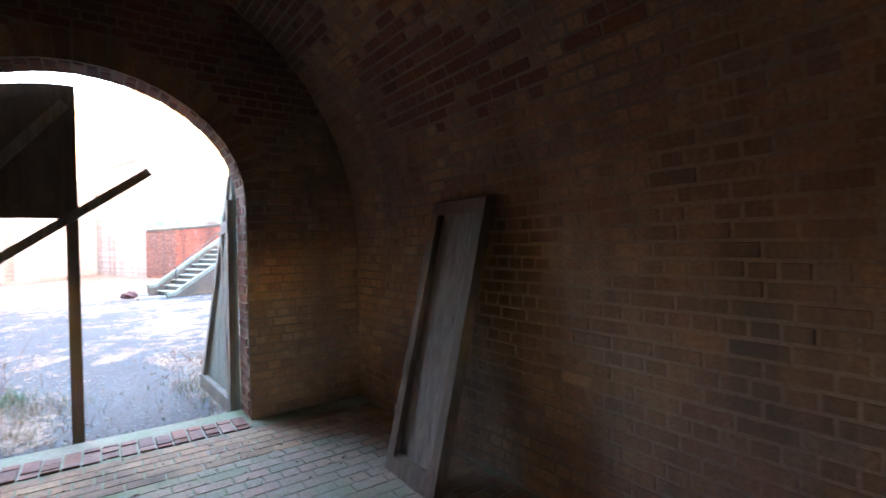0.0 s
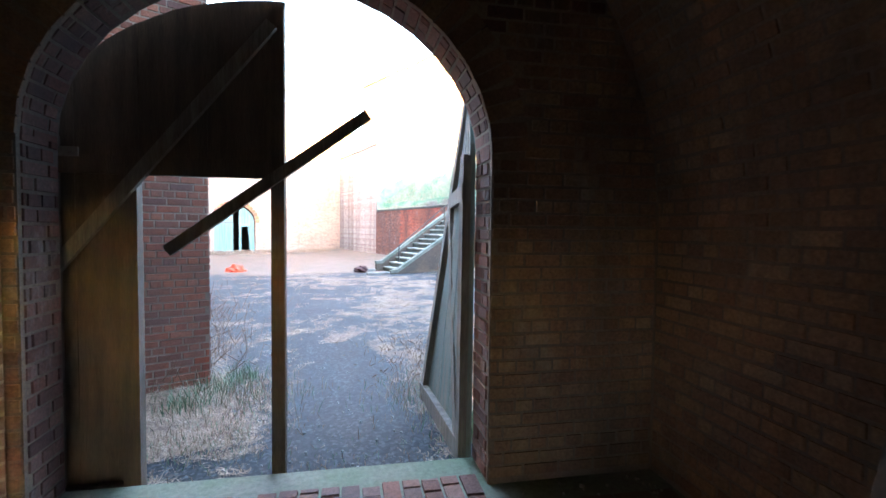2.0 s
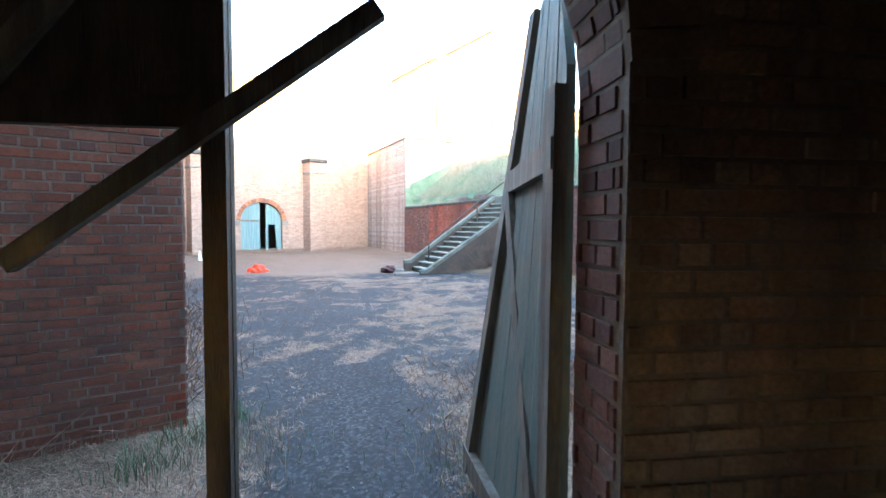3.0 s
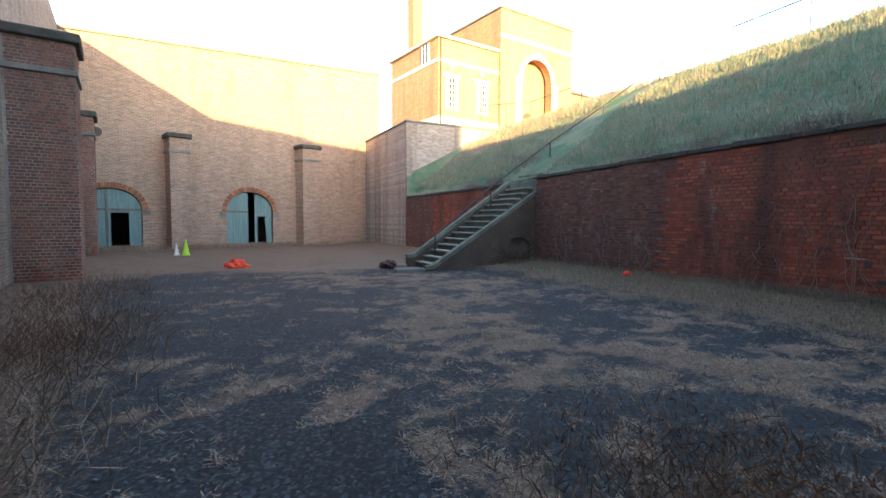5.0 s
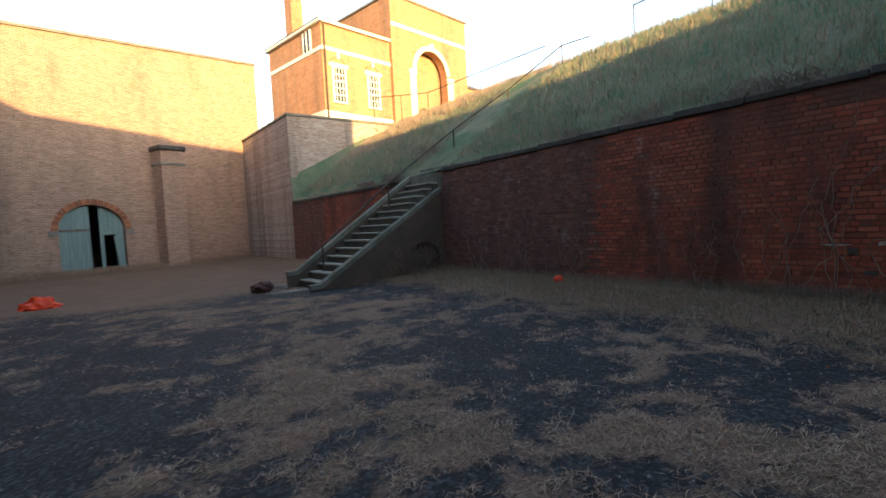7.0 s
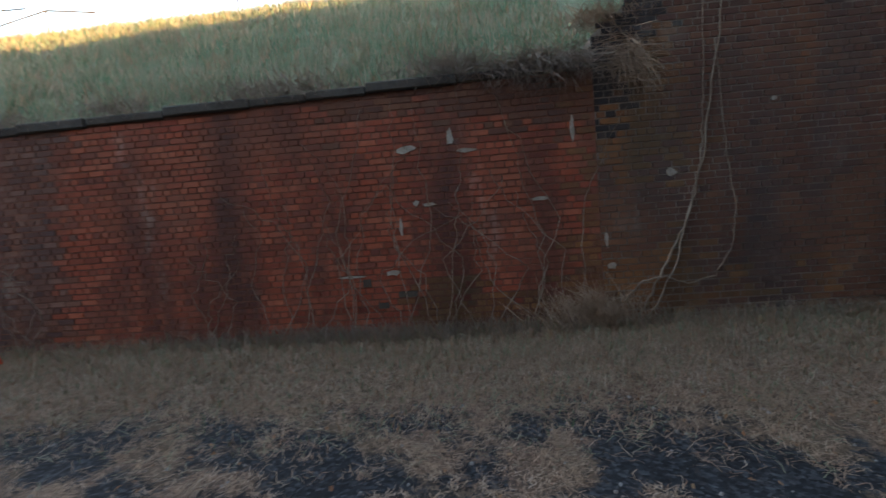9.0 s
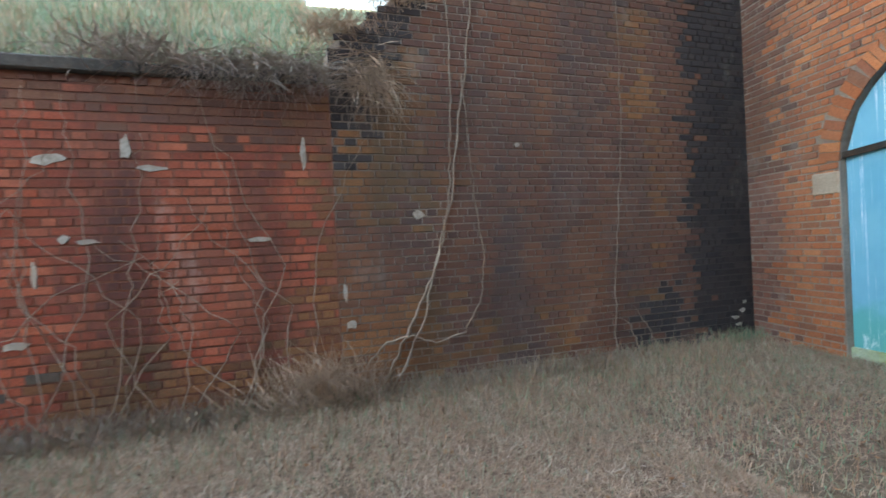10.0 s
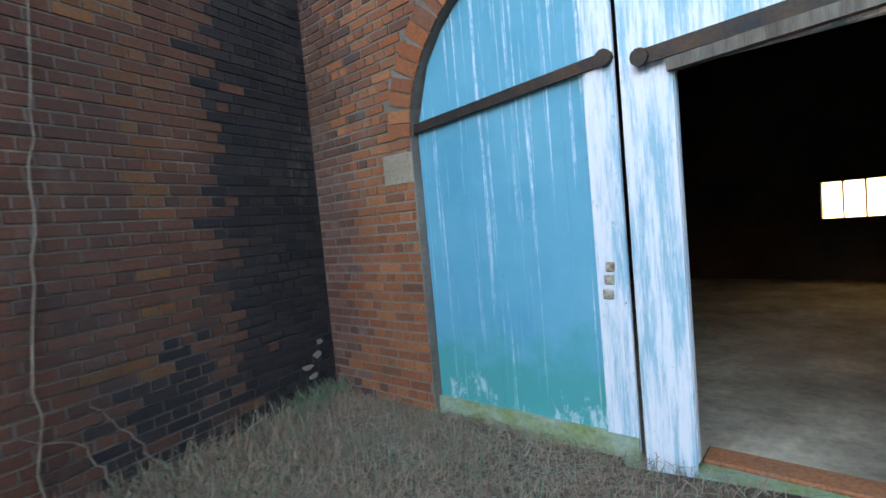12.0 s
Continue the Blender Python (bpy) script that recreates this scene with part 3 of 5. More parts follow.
TL = lambda u: arch_top(u, 1.2, 1.2, 1.85, 0.9)
open_leaf = batten_door("open_door_leaf", L, 0.02, 1.2, 0.0, TL, None, [green_wood], "faded green boarded door leaf standing open, leaning", boards=0.14, n0=-0.03, n1=0.005)
for p, q, w in (((0.06, 0.03, 0.0), (0.06, 0.03, 1.95), 0.1), ((1.14, 0.03, 0.0), (1.14, 0.03, 2.72), 0.1), ((0.02, 0.03, 1.72), (1.2, 0.03, 1.72), 0.11),
                ((0.02, 0.03, 0.07), (1.2, 0.03, 0.07), 0.13), ((0.12, 0.03, 0.12), (1.1, 0.03, 1.66), 0.1)):
    part("batten", bar(bmesh.new(), L, p, q, w, 0.05), old_wood, open_leaf)

# panel leaning on the right wall
def P(a, b, c):
    """Along the leaning panel, out of its face, up along it."""
    return C(0.56 + 0.222 * c - b * 0.97, -1.47 - a - 0.03 * c, 0.05 + 0.972 * c - b * 0.23)


panel_wood = rough_mat("grey_panel_wood", (0.15, 0.13, 0.115), (0.075, 0.06, 0.055), 4, 30, 0.8, 0.6, stretch=(6, 6, 0.5))
panel = group("leaning_door_panel", P(0.3, 0, 0), "old grey wooden door panel leaning against the wall", "door panel")
for j in range(4):
    part("board", prism(bmesh.new(), P, [(0.06 + j * 0.108, 0.03), (0.166 + j * 0.108, 0.03), (0.166 + j * 0.108, 1.76), (0.06 + j * 0.108, 1.76)], 0.0, 0.02), panel_wood, panel)
for o in ([(0, 0), (0.075, 0), (0.075, 1.79), (0, 1.79)], [(0.48, 0), (0.555, 0), (0.555, 1.79), (0.48, 1.79)], [(0.075, 0), (0.48, 0), (0.48, 0.1), (0.075, 0.1)], [(0.075, 1.7), (0.48, 1.7), (0.48, 1.79), (0.075, 1.79)]):
    part("frame_rail", prism(bmesh.new(), P, o, -0.01, 0.075), dark_wood, panel)

# ---- rampart over the casemates, out of sight from inside the yard but for its shadow ----
bm = bmesh.new()
Y0 = frame_of((0, 0, 0), (1, 0), (0, 1))
# Unseen mass; its top outline is set by the shadow line on the north wall.
prism(bm, Y0, [(-12, 4.35), (-12, 13.2), (-5.4, 12.5), (-4.8, 12.4), (-4.75, 12.1), (-3.0, 11.5), (-2.0, 10.95), (-0.9, 10.4), (9.5, 10.3), (11.5, 9.2), (13, 7.4), (60, 7.2), (60, 4.35)], -6.4, -3.0)
tagged(part("rampart_shadow_mass", bm, wall_far), "unseen rampart above the casemates, its outline shaped for its shadow", "rampart", kind="structure")
slab("wall_return", frame_of((4.19, 1.3, 0), (0, 1), (1, 0)), [(0, -0.4), (1.35, -0.4), (1.35, 10.3), (0, 10.3)], -0.4, 0.0, brick_purple, "weathered brick return wall")

# ---- front with the blue doors ----
BD = (2.66, 1.47, 1.95, 1.12)
outline = [(-0.5, -0.4), (1.19, -0.4)] + arch(*BD) + [(4.13, -0.4), (7.4, -0.4), (7.4, 10.3), (-0.5, 10.3)]
blue_front = slab("wall_blue_front", B, outline, -0.4, 0.0, mortar, "orange and brown brick front round an arched gate")


def off_gate(u, z, g=0.0):
    return not (abs(u - 2.66) < 1.47 + g and z < arch_top(u, 2.66, 1.47 + g, 1.95, 1.12 + g))


bricks("brickwork", B, 4.14, 7.3, -0.15, 1.95, [brick_orange], blue_front, seed=22)
bricks("brickwork", B, 0.0, 7.3, 1.95, 4.65, [brick_orange, brick_brown], blue_front, inside=lambda u, z: off_gate(u, z, 0.21), zone=lambda u, z: 1 if u < 0.5 else 0, seed=23)
bricks("brickwork", B, 0.0, 1.185, -0.15, 1.95, [brick_orange, brick_purple], blue_front,
       zone=lambda u, z: 1 if u < 0.5 + 0.4 * noise.noise((u, z, 2)) else 0, seed=21, single=lambda u, z: 0.52 < u < 1.25 and z < 2.9, single_mat=brick_orange_one)
ring("gate_arch", B, arch(*BD), brick_orange, blue_front, 0.22)
part("springer_stone", block(bmesh.new(), B, 0.88, 1.185, -0.05, 0.016, 1.62, 1.86, 0.015), rough_mat("tan_stone", (0.36, 0.3, 0.23), (0.28, 0.22, 0.17), 4, 40), blue_front, "pale sandstone block")
TB = lambda u: arch_top(u, 2.66, 1.46, 1.95, 1.1)
gate = batten_door("blue_gate_leaf", B, 1.2, 2.6, -0.02, TB, None, [blue], "sky-blue boarded gate leaf with peeling white paint, closed", boards=0.28, n0=-0.12, n1=-0.07)
part("stile", prism(bmesh.new(), B, [(2.47, -0.02), (2.64, -0.02), (2.64, 3.03), (2.47, 3.03)], -0.07, -0.045), blue_white, gate, "white-streaked stile")
part("foot_board", prism(bmesh.new(), B, [(1.2, -0.12), (2.64, -0.2), (2.64, 0.06), (1.2, 0.05)], -0.069, -0.035), mossy_board, gate, "mossy foot board")
strap = part("strap_hinge", bar(bmesh.new(), B, (1.1, -0.04, 2.0), (2.6, -0.04, 2.1), 0.065, 0.022), iron, gate, "rusty iron strap hinge")
part("strap_end", tube(bmesh.new(), [B(2.6, -0.05, 2.1), B(2.6, -0.005, 2.1)], 0.045, sides=10), iron, gate)
for z in (0.82, 0.9, 0.97):
    part("lock_plate", block(bmesh.new(), B, 2.5 + 0.15 * (z - 0.82), 2.56 + 0.1 * (z - 0.82), -0.046, -0.034, z, z + 0.055, 0.006), rough_mat("flaked_plate", (0.5, 0.46, 0.4), (0.2, 0.14, 0.1), 20, 60), gate, "flaked pale lock plate")
gate2 = batten_door("blue_gate_leaf", B, 2.66, 4.1, -0.02, TB, (2.92, 3.86, 1.97), [blue_white], "white-streaked blue gate leaf with its wicket open", boards=0.28, n0=-0.12, n1=-0.07)
part("stile", prism(bmesh.new(), B, [(2.67, -0.12), (2.92, -0.12), (2.92, 1.97), (2.67, 1.97)], -0.07, -0.05), blue_white, gate2)
part("wicket_head", bar(bmesh.new(), B, (2.9, -0.05, 1.98), (3.9, -0.05, 2.03), 0.06, 0.06), old_wood, gate2, "flaking wooden wicket head")
part("strap_hinge", bar(bmesh.new(), B, (2.78, -0.035, 2.05), (4.1, -0.035, 2.1), 0.075, 0.02), iron, gate2, "rusty iron strap hinge")
part("strap_end", tube(bmesh.new(), [B(2.78, -0.05, 2.05), B(2.78, -0.005, 2.05)], 0.045, sides=10), iron, gate2)
part("sill", block(bmesh.new(), B, 2.9, 4.0, -0.2, 0.02, -0.14, -0.07, 0.01), mossy_board, gate2, "mossy wooden sill")
part("sill_beam", block(bmesh.new(), B, 2.9, 4.0, -0.4, -0.22, -0.14, -0.065, 0.01), brick_orange, gate2)
for u in (2.95, 3.5):
    part("sill_block", block(bmesh.new(), B, u, u + 0.2, -0.1, 0.0, -0.3, -0.14, 0.01), mossy_board, gate2)

# room behind the gate
bm = bmesh.new()
prism(bm, B, [(-0.1, -0.3), (-0.1, 4.2), (5.6, 4.2), (5.6, -0.3), (5.3, -0.3), (5.3, 2.2)] + [(2.66 + 2.64 * math.cos(math.pi * i / 14), 2.2 + 1.6 * math.sin(math.pi * i / 14)) for i in range(1, 14)] + [(0.02, 2.2), (0.02, -0.3)], -7.0, -0.41)
tagged(part("vault_gate_room", bm, plaster_dark), "dark vault behind the gate", "vault", kind="structure")
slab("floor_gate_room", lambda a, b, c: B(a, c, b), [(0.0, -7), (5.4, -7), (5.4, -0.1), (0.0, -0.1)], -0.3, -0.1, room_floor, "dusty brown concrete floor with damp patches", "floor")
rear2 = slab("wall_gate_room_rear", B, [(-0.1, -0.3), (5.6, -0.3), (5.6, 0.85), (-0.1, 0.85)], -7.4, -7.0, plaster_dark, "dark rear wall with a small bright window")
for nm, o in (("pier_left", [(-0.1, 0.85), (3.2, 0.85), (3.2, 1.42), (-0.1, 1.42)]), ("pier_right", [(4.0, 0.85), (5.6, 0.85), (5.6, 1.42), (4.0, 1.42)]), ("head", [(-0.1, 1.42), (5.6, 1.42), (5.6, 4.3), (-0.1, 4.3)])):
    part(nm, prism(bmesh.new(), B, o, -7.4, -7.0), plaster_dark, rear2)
win = group("window_1", B(3.6, -7.2, 0.85), "small bright window, translucent panes standing in for outdoor glare", "window", "structure")
# panes added to stop the sunbeam and glow evenly white
for k in range(3):
    part("pane", block(bmesh.new(), B, 3.2 + k * 0.267, 3.46 + k * 0.267, -7.22, -7.21, 0.85, 1.42), dusty, win)
for k in range(4):
    part("window_bar", block(bmesh.new(), B, 3.185 + k * 0.267, 3.215 + k * 0.267, -7.2, -7.17, 0.85, 1.42), dark_wood, win)

# ---- long retaining wall ----
retaining = slab("wall_retaining", R, [(5.345, -0.4), (28.3, -0.4), (28.3, 2.5), (18.4, 2.5), (18.4, 2.6), (5.345, 2.82)], -0.5, 0.0, mortar_red, "red brick retaining wall, patched and stained, with vines")


def red_zone(u, z):
    e = noise.noise((u * 0.6, z * 0.8, 5)) * 0.5
    if u < 5.6 + e * 0.6 or (u < 7.4 and z < 0.5 + e):
        return 3
    if z > 2.35 + e * 0.6 and u < 8.5:
        return 2
    if u < 11.9 + e:
        return 0
    if 20 < u < 24.6 + e and z > 0.6:
        return 0
    return 1


top_line = lambda u: 2.5 if u > 18.4 else 2.82 - 0.017 * (u - 5.35)
bricks("brickwork", R, 5.35, 28.2, -0.15, 2.9, [brick_red, brick_purple, brick_brown, brick_rust], retaining, inside=lambda u, z: z < top_line(u) - 0.03 and not 16.8 < u < 18.4,
       zone=red_zone, seed=31, single=lambda u, z: 6.0 < u < 8.6 and 0.6 < z < 2.2, single_mat=brick_red_one)
u = 5.45
rng = random.Random(4)
while u < 28:
    w = rng.uniform(0.6, 1.1)
    if not 16.6 < u < 18.3:
        z = top_line(u)
        part("cap_stone", block(bmesh.new(), R, u, min(u + w, 28.2 if u > 17 else 16.72) - 0.01, -0.45, 0.05 + rng.uniform(-0.015, 0.02), z - 0.02, z + 0.08 + rng.uniform(-0.01, 0.02), 0.015), cap_mat, retaining)
    u += w

def sooty_joints():
    """Pale mortar, blackened in a band down the corner."""
    n = Nodes("corner_mortar")
    col = n.mix(n.step(n.noise(0.8, 5), 0.35, 0.65), (0.29, 0.245, 0.215), (0.12, 0.1, 0.088))
    col = n.mix(1.0, col, n.ramp(n.noise(60, 4, 0.7), [(0.25, (0.5, 0.5, 0.5)), (0.7, (1.2, 1.2, 1.2))]), "MULTIPLY")
    y = n.t.nodes.new("ShaderNodeSeparateXYZ")
    n.link(n.co, y.inputs[0])
    add = n.t.nodes.new("ShaderNodeMath")
    add.operation = "MULTIPLY_ADD"
    n.link(n.noise(1.3, 6, 0.7, (1, 1, 0.4)), add.inputs[0])
    add.inputs[1].default_value = 0.5
    n.link(y.outputs[1], add.inputs[2])
    m = n.t.nodes.new("ShaderNodeMapRange")
    m.inputs["From Min"].default_value, m.inputs["From Max"].default_value = 1.3, 1.6
    m.inputs["To Min"].default_value, m.inputs["To Max"].default_value = 0.88, 0.0
    n.link(add.outputs[0], m.inputs["Value"])
    col = n.mix(m.outputs[0], col, (0.03, 0.028, 0.03))
    return n.done(col, 0.92)


wing_out = [(0.0, -0.4), (5.345, -0.4), (5.345, 3.15), (0.5, 6.9), (0.0, 6.9)]
wing = slab("wall_wing", R, wing_out, -0.6, 0.0, sooty_joints(), "tall dark brown brick wing wall with soot streaks")


def wing_zone(u, z):
    e = noise.noise((u * 0.7, z * 0.35, 9)) * 0.22
    if u < 1.2 + e:
        return 1
    if 1.3 < u < 2.0 and z < 0.6 + e:
        return 1
    if u > 4.3 + e and noise.noise((u * 1.6, z * 1.1, 3.3)) > 0.12 - 0.3 * (z < 1.0):
        return 2
    if 1.7 < u + e * 0.4 < 2.05 or (2.9 < u < 3.9 and noise.noise((u * 2.2, z * 0.4, 6)) > 0.3):
        return 2
    return 1 if 4.55 + 1.6 * e < u and z > 1.9 + e else 0


bricks("brickwork", R, 0.2, 5.35, -0.15, 5.0, [brick_brown, brick_soot, brick_rust], wing, inside=lambda u, z: z < min(3.15 + (5.345 - u) * 0.774, 6.8) - 0.01,
       zone=wing_zone, seed=33, joint=0.009, single=lambda u, z: 1.75 < u < 3.6 and 0.7 < z < 2.6, single_mat=brick_brown_one)
bm = bmesh.new()
tube(bm, [R(0.1, 0.05, 0.0), R(0.1, 0.05, 5.5)], 0.03)
tagged(part("corner_pipe", bm, concrete), "thin grey pipe in the wall corner", "pipe")

# pale lime marks and broken bricks on the wall
lime = rough_mat("lime_wash", (0.4, 0.37, 0.33), (0.25, 0.23, 0.2), 9, 50)


def patch(at, w, h, seed):
    r = random.Random(seed)
    bm = bmesh.new()
    k = 9
    pts = [(at[0] + w / 2 * math.cos(2 * math.pi * i / k) * r.uniform(0.6, 1.1), at[1] + h / 2 * math.sin(2 * math.pi * i / k) * r.uniform(0.5, 1.1)) for i in range(k)]
    prism(bm, R, pts, 0.0, 0.016)
    part("lime_patch", bm, lime, retaining if at[0] > 5.35 else wing, "pale lime patch")


for i, (u, z, w, h) in enumerate(((6.0, 1.42, 0.2, 0.06), (7.27, 1.45, 0.2, 0.05), (7.42, 1.48, 0.08, 0.08), (6.98, 2.2, 0.09, 0.26), (7.5, 2.1, 0.28, 0.1), (6.8, 2.03, 0.24, 0.06),
                                  (5.6, 2.17, 0.06, 0.34), (5.24, 0.6, 0.13, 0.1), (5.29, 0.9, 0.05, 0.24), (7.62, 1.2, 0.05, 0.3), (8.25, 0.66, 0.42, 0.035), (7.75, 0.68, 0.2, 0.08), (0.4, 0.3, 0.1, 0.07), (0.52, 0.22, 0.14, 0.06), (0.36, 0.4, 0.08, 0.06), (0.46, 0.13, 0.1, 0.06), (3.45, 2.3, 0.09, 0.05), (4.55, 1.6, 0.14, 0.1))):
    patch((u, z), w, h, i)

# No holes are cut: dark blocks on the face stand for their shade.
for u, z, w, h in ((8.08, 0.58, 0.1, 0.09), (7.6, 0.42, 0.22, 0.07), (7.9, 0.3, 0.13, 0.07)):
    part("missing_brick_shade", block(bmesh.new(), R, u - w / 2, u + w / 2, 0.0, 0.014, z - h / 2, z + h / 2), plaster_dark, retaining, "dark block painted as the shade in a lost brick's hole")

# ---- grassy bank ----
CREST = 18.0


def bank_z(x, y):
    if x <= 11.8:
        return top_line(y) + 0.06
    k = min(1.0, (x - 11.8) / (CREST - 11.8))
    z = 2.95 + k * 3.95 + 0.12 * noise.noise((x * 0.5, y * 0.5, 2)) + 0.25 * math.sin(math.pi * k)
    if x > CREST:
        z += min(0.35, (x - CREST) * 0.08)
    return z


def make_bank():
    xs = list(np.arange(11.38, 18.6, 0.22)) + [19, 20, 22, 25, 30, 40, 60]
    ys = [1.0, 3, 4, 5] + list(np.arange(5.3, 28.4, 0.3)) + [28.6, 29, 31, 34, 38, 45, 60]
    vs = [(x, y, bank_z(x, y) if y <= 28.4 or x > 17 else max(6.4, bank_z(x, y))) for y in ys for x in xs]
    w = len(xs)
    fs = [(j * w + i, j * w + i + 1, j * w + w + i + 1, j * w + w + i) for j in range(len(ys) - 1) for i in range(w - 1)]
    me = bpy.data.meshes.new("bank")
    me.from_pydata(vs, [], fs)
    me.polygons.foreach_set("use_smooth", [True] * len(fs))
    n = Nodes("rough_grass_sod")
    col = n.mix(n.step(n.noise(0.7, 5), 0.42, 0.6), (0.1, 0.18, 0.1), (0.24, 0.25, 0.16))
    col = n.mix(n.step(n.noise(24, 6, 0.8, (2, 1, 1)), 0.35, 0.65), n.mix(1.0, col, (0.5, 0.5, 0.5), "MULTIPLY"), col)
    n.bump(n.noise(18, 6, 0.8), 0.8, 0.05)
    me.materials.append(n.done(col, 0.95))
    return tagged(new("grass_bank", me), "steep bank of rough green and dry grass above the wall", "bank", kind="structure")


make_bank()


def leafy(name, mats):
    return [rough_mat(name + "_a", *mats[0]), rough_mat(name + "_b", *mats[1])]


def blades(name, spots, rng, mats, label, category, lean=0.5):
    """Grass blades: spots of (x, y, z, height, width, spread)."""
    vs, fs, mi = [], [], []
    for x, y, z, h, w, sp in spots:
        a = rng.random() * 6.283
        b = rng.random() * 6.283
        l = rng.random() * lean * h * sp
        dx, dy = math.cos(a) * w / 2, math.sin(a) * w / 2
        lx, ly = math.cos(b) * l, math.sin(b) * l
        k = len(vs)
        vs += [(x - dx, y - dy, z - 0.01), (x + dx, y + dy, z - 0.01), (x + dx * 0.7 + lx * 0.4, y + dy * 0.7 + ly * 0.4, z + h * 0.6), (x - dx * 0.7 + lx * 0.4, y - dy * 0.7 + ly * 0.4, z + h * 0.6), (x + lx, y + ly, z + h)]
        fs += [(k, k + 1, k + 2, k + 3), (k + 3, k + 2, k + 4)]
        m = rng.randrange(len(mats))
        mi += [m, m]
    me = bpy.data.meshes.new(name)
    me.from_pydata(vs, [], fs)
    me.polygons.foreach_set("material_index", mi)
    ob = link_mesh(name, me, mats)
    return tagged(ob, label, category, kind="stuff")


straw_mats = leafy("straw", (((0.39, 0.275, 0.2), (0.3, 0.195, 0.135), 2, 30), ((0.2, 0.12, 0.085), (0.29, 0.19, 0.135), 2, 30)))
green_mats = leafy("grass", (((0.11, 0.19, 0.115), (0.16, 0.24, 0.15), 2, 30), ((0.3, 0.28, 0.2), (0.2, 0.23, 0.15), 2, 30)))


def strands(name, spots, rng, mats, label, category):
    """Dry stems lying on the ground: spots of (x, y, z, length, width, tilt)."""
    vs, fs, mi = [], [], []
    for x, y, z, ln, w, tilt in spots:
        a = rng.random() * 6.283
        c, s = math.cos(a), math.sin(a)
        bend = rng.gauss(0, 0.3) * ln
        k = len(vs)
        vs += [(x - s * w / 2, y + c * w / 2, z), (x + s * w / 2, y - c * w / 2, z),
               (x + c * ln * 0.5 - s * bend + s * w / 2, y + s * ln * 0.5 + c * bend - c * w / 2, z + ln * tilt * 0.8), (x + c * ln * 0.5 - s * bend - s * w / 2, y + s * ln * 0.5 + c * bend + c * w / 2, z + ln * tilt * 0.8),
               (x + c * ln, y + s * ln, z + ln * tilt)]
        fs += [(k, k + 1, k + 2, k + 3), (k + 3, k + 2, k + 4)]
        m = rng.randrange(len(mats))
        mi += [m, m]
    me = bpy.data.meshes.new(name)
    me.from_pydata(vs, [], fs)
    me.polygons.foreach_set("material_index", mi)
    return tagged(link_mesh(name, me, mats), label, category, kind="stuff")


rng = random.Random(8)
pale_straw = rough_mat("bleached_straw", (0.46, 0.35, 0.275), (0.33, 0.235, 0.17), 2, 30)
spots = []
while len(spots) < 230000:
    x, y = rng.uniform(-1.0, 11.2), 3.3 + rng.random() ** 1.5 * 15
    g = grassiness(x, y) + 0.5 * noise.noise((x * 3.4, y * 4.2, 3.0)) + 0.5 * noise.noise((x * 9, y * 11, 8.0))
    if rng.random() < (g - 0.5) * 1.6 + 0.015:
        spots.append((x, y, ground_z(x, y) + rng.uniform(0.0, 0.012), rng.uniform(0.02, 0.075) + (0.06 if rng.random() < 0.06 else 0), rng.uniform(0.003, 0.0065), rng.uniform(0.0, 0.45)))
strands("dry_grass", spots, rng, [straw_mats[0], straw_mats[1], pale_straw, straw_mats[0]], "short trampled dry grass scattered over the gravel", "grass")
# pale stones among the gravel
vs, fs = [], []
for _ in range(900):
    x, y, r = rng.uniform(1.0, 9.5), 3.6 + rng.random() ** 1.4 * 10, rng.uniform(0.005, 0.016)
    z, k = ground_z(x, y) + r * 0.5, len(vs)
    q = [(x + math.cos(t * 1.257 + x) * r * rng.uniform(0.7, 1.3), y + math.sin(t * 1.257 + x) * r * rng.uniform(0.7, 1.3)) for t in range(5)]
    vs += [(px, py, z - r * 0.5) for px, py in q] + [(x + (px - x) * 0.7, y + (py - y) * 0.7, z + r * rng.uniform(0.2, 0.5)) for px, py in q]
    fs += [(k + t, k + (t + 1) % 5, k + 5 + (t + 1) % 5, k + 5 + t) for t in range(5)] + [tuple(range(k + 5, k + 10))]
me = bpy.data.meshes.new("pale_stones")
me.from_pydata(vs, [], fs)
tagged(link_mesh("pale_stones", me, rough_mat("pale_gravel", (0.34, 0.33, 0.31), (0.16, 0.16, 0.165), 30, 60)), "loose pale stones lying in the dark gravel", "gravel", kind="stuff")
spots = []
while len(spots) < 26000:
    x, y = 11.3 - abs(rng.gauss(0, 1.3)), rng.uniform(0.4, 17)
    if x > 9.0 + 0.8 * noise.noise((x * 2, y * 2, 5)) - max(0, 4 - y) * 0.4:
        k = math.exp(-(11.3 - x) * 1.5)
        spots.append((x, y, ground_z(x, y), rng.uniform(0.03, 0.09) + rng.random() * 0.2 * k, rng.uniform(0.004, 0.009), rng.uniform(0.6, 2.2)))
blades("verge_grass", spots, rng, [straw_mats[0], straw_mats[1], green_mats[0], green_mats[1], straw_mats[0], straw_mats[1]], "long dry and green grass along the wall foot", "grass", 0.7)
spots = []
while len(spots) < 60000:
    x, y = 11.3 - abs(rng.gauss(0, 1.5)), 0.4 + rng.random() ** 1.3 * 14
    if x > 8.0 and (x - 8.3) * 1.1 + max(0, 4 - y) * 0.5 + 0.9 * noise.noise((x * 2.5, y * 2.5, 1)) > rng.random() * 1.1:
        spots.append((x, y, ground_z(x, y) + rng.uniform(0, 0.03), rng.uniform(0.05, 0.16), rng.uniform(0.003, 0.006), rng.uniform(0.0, 0.4)))
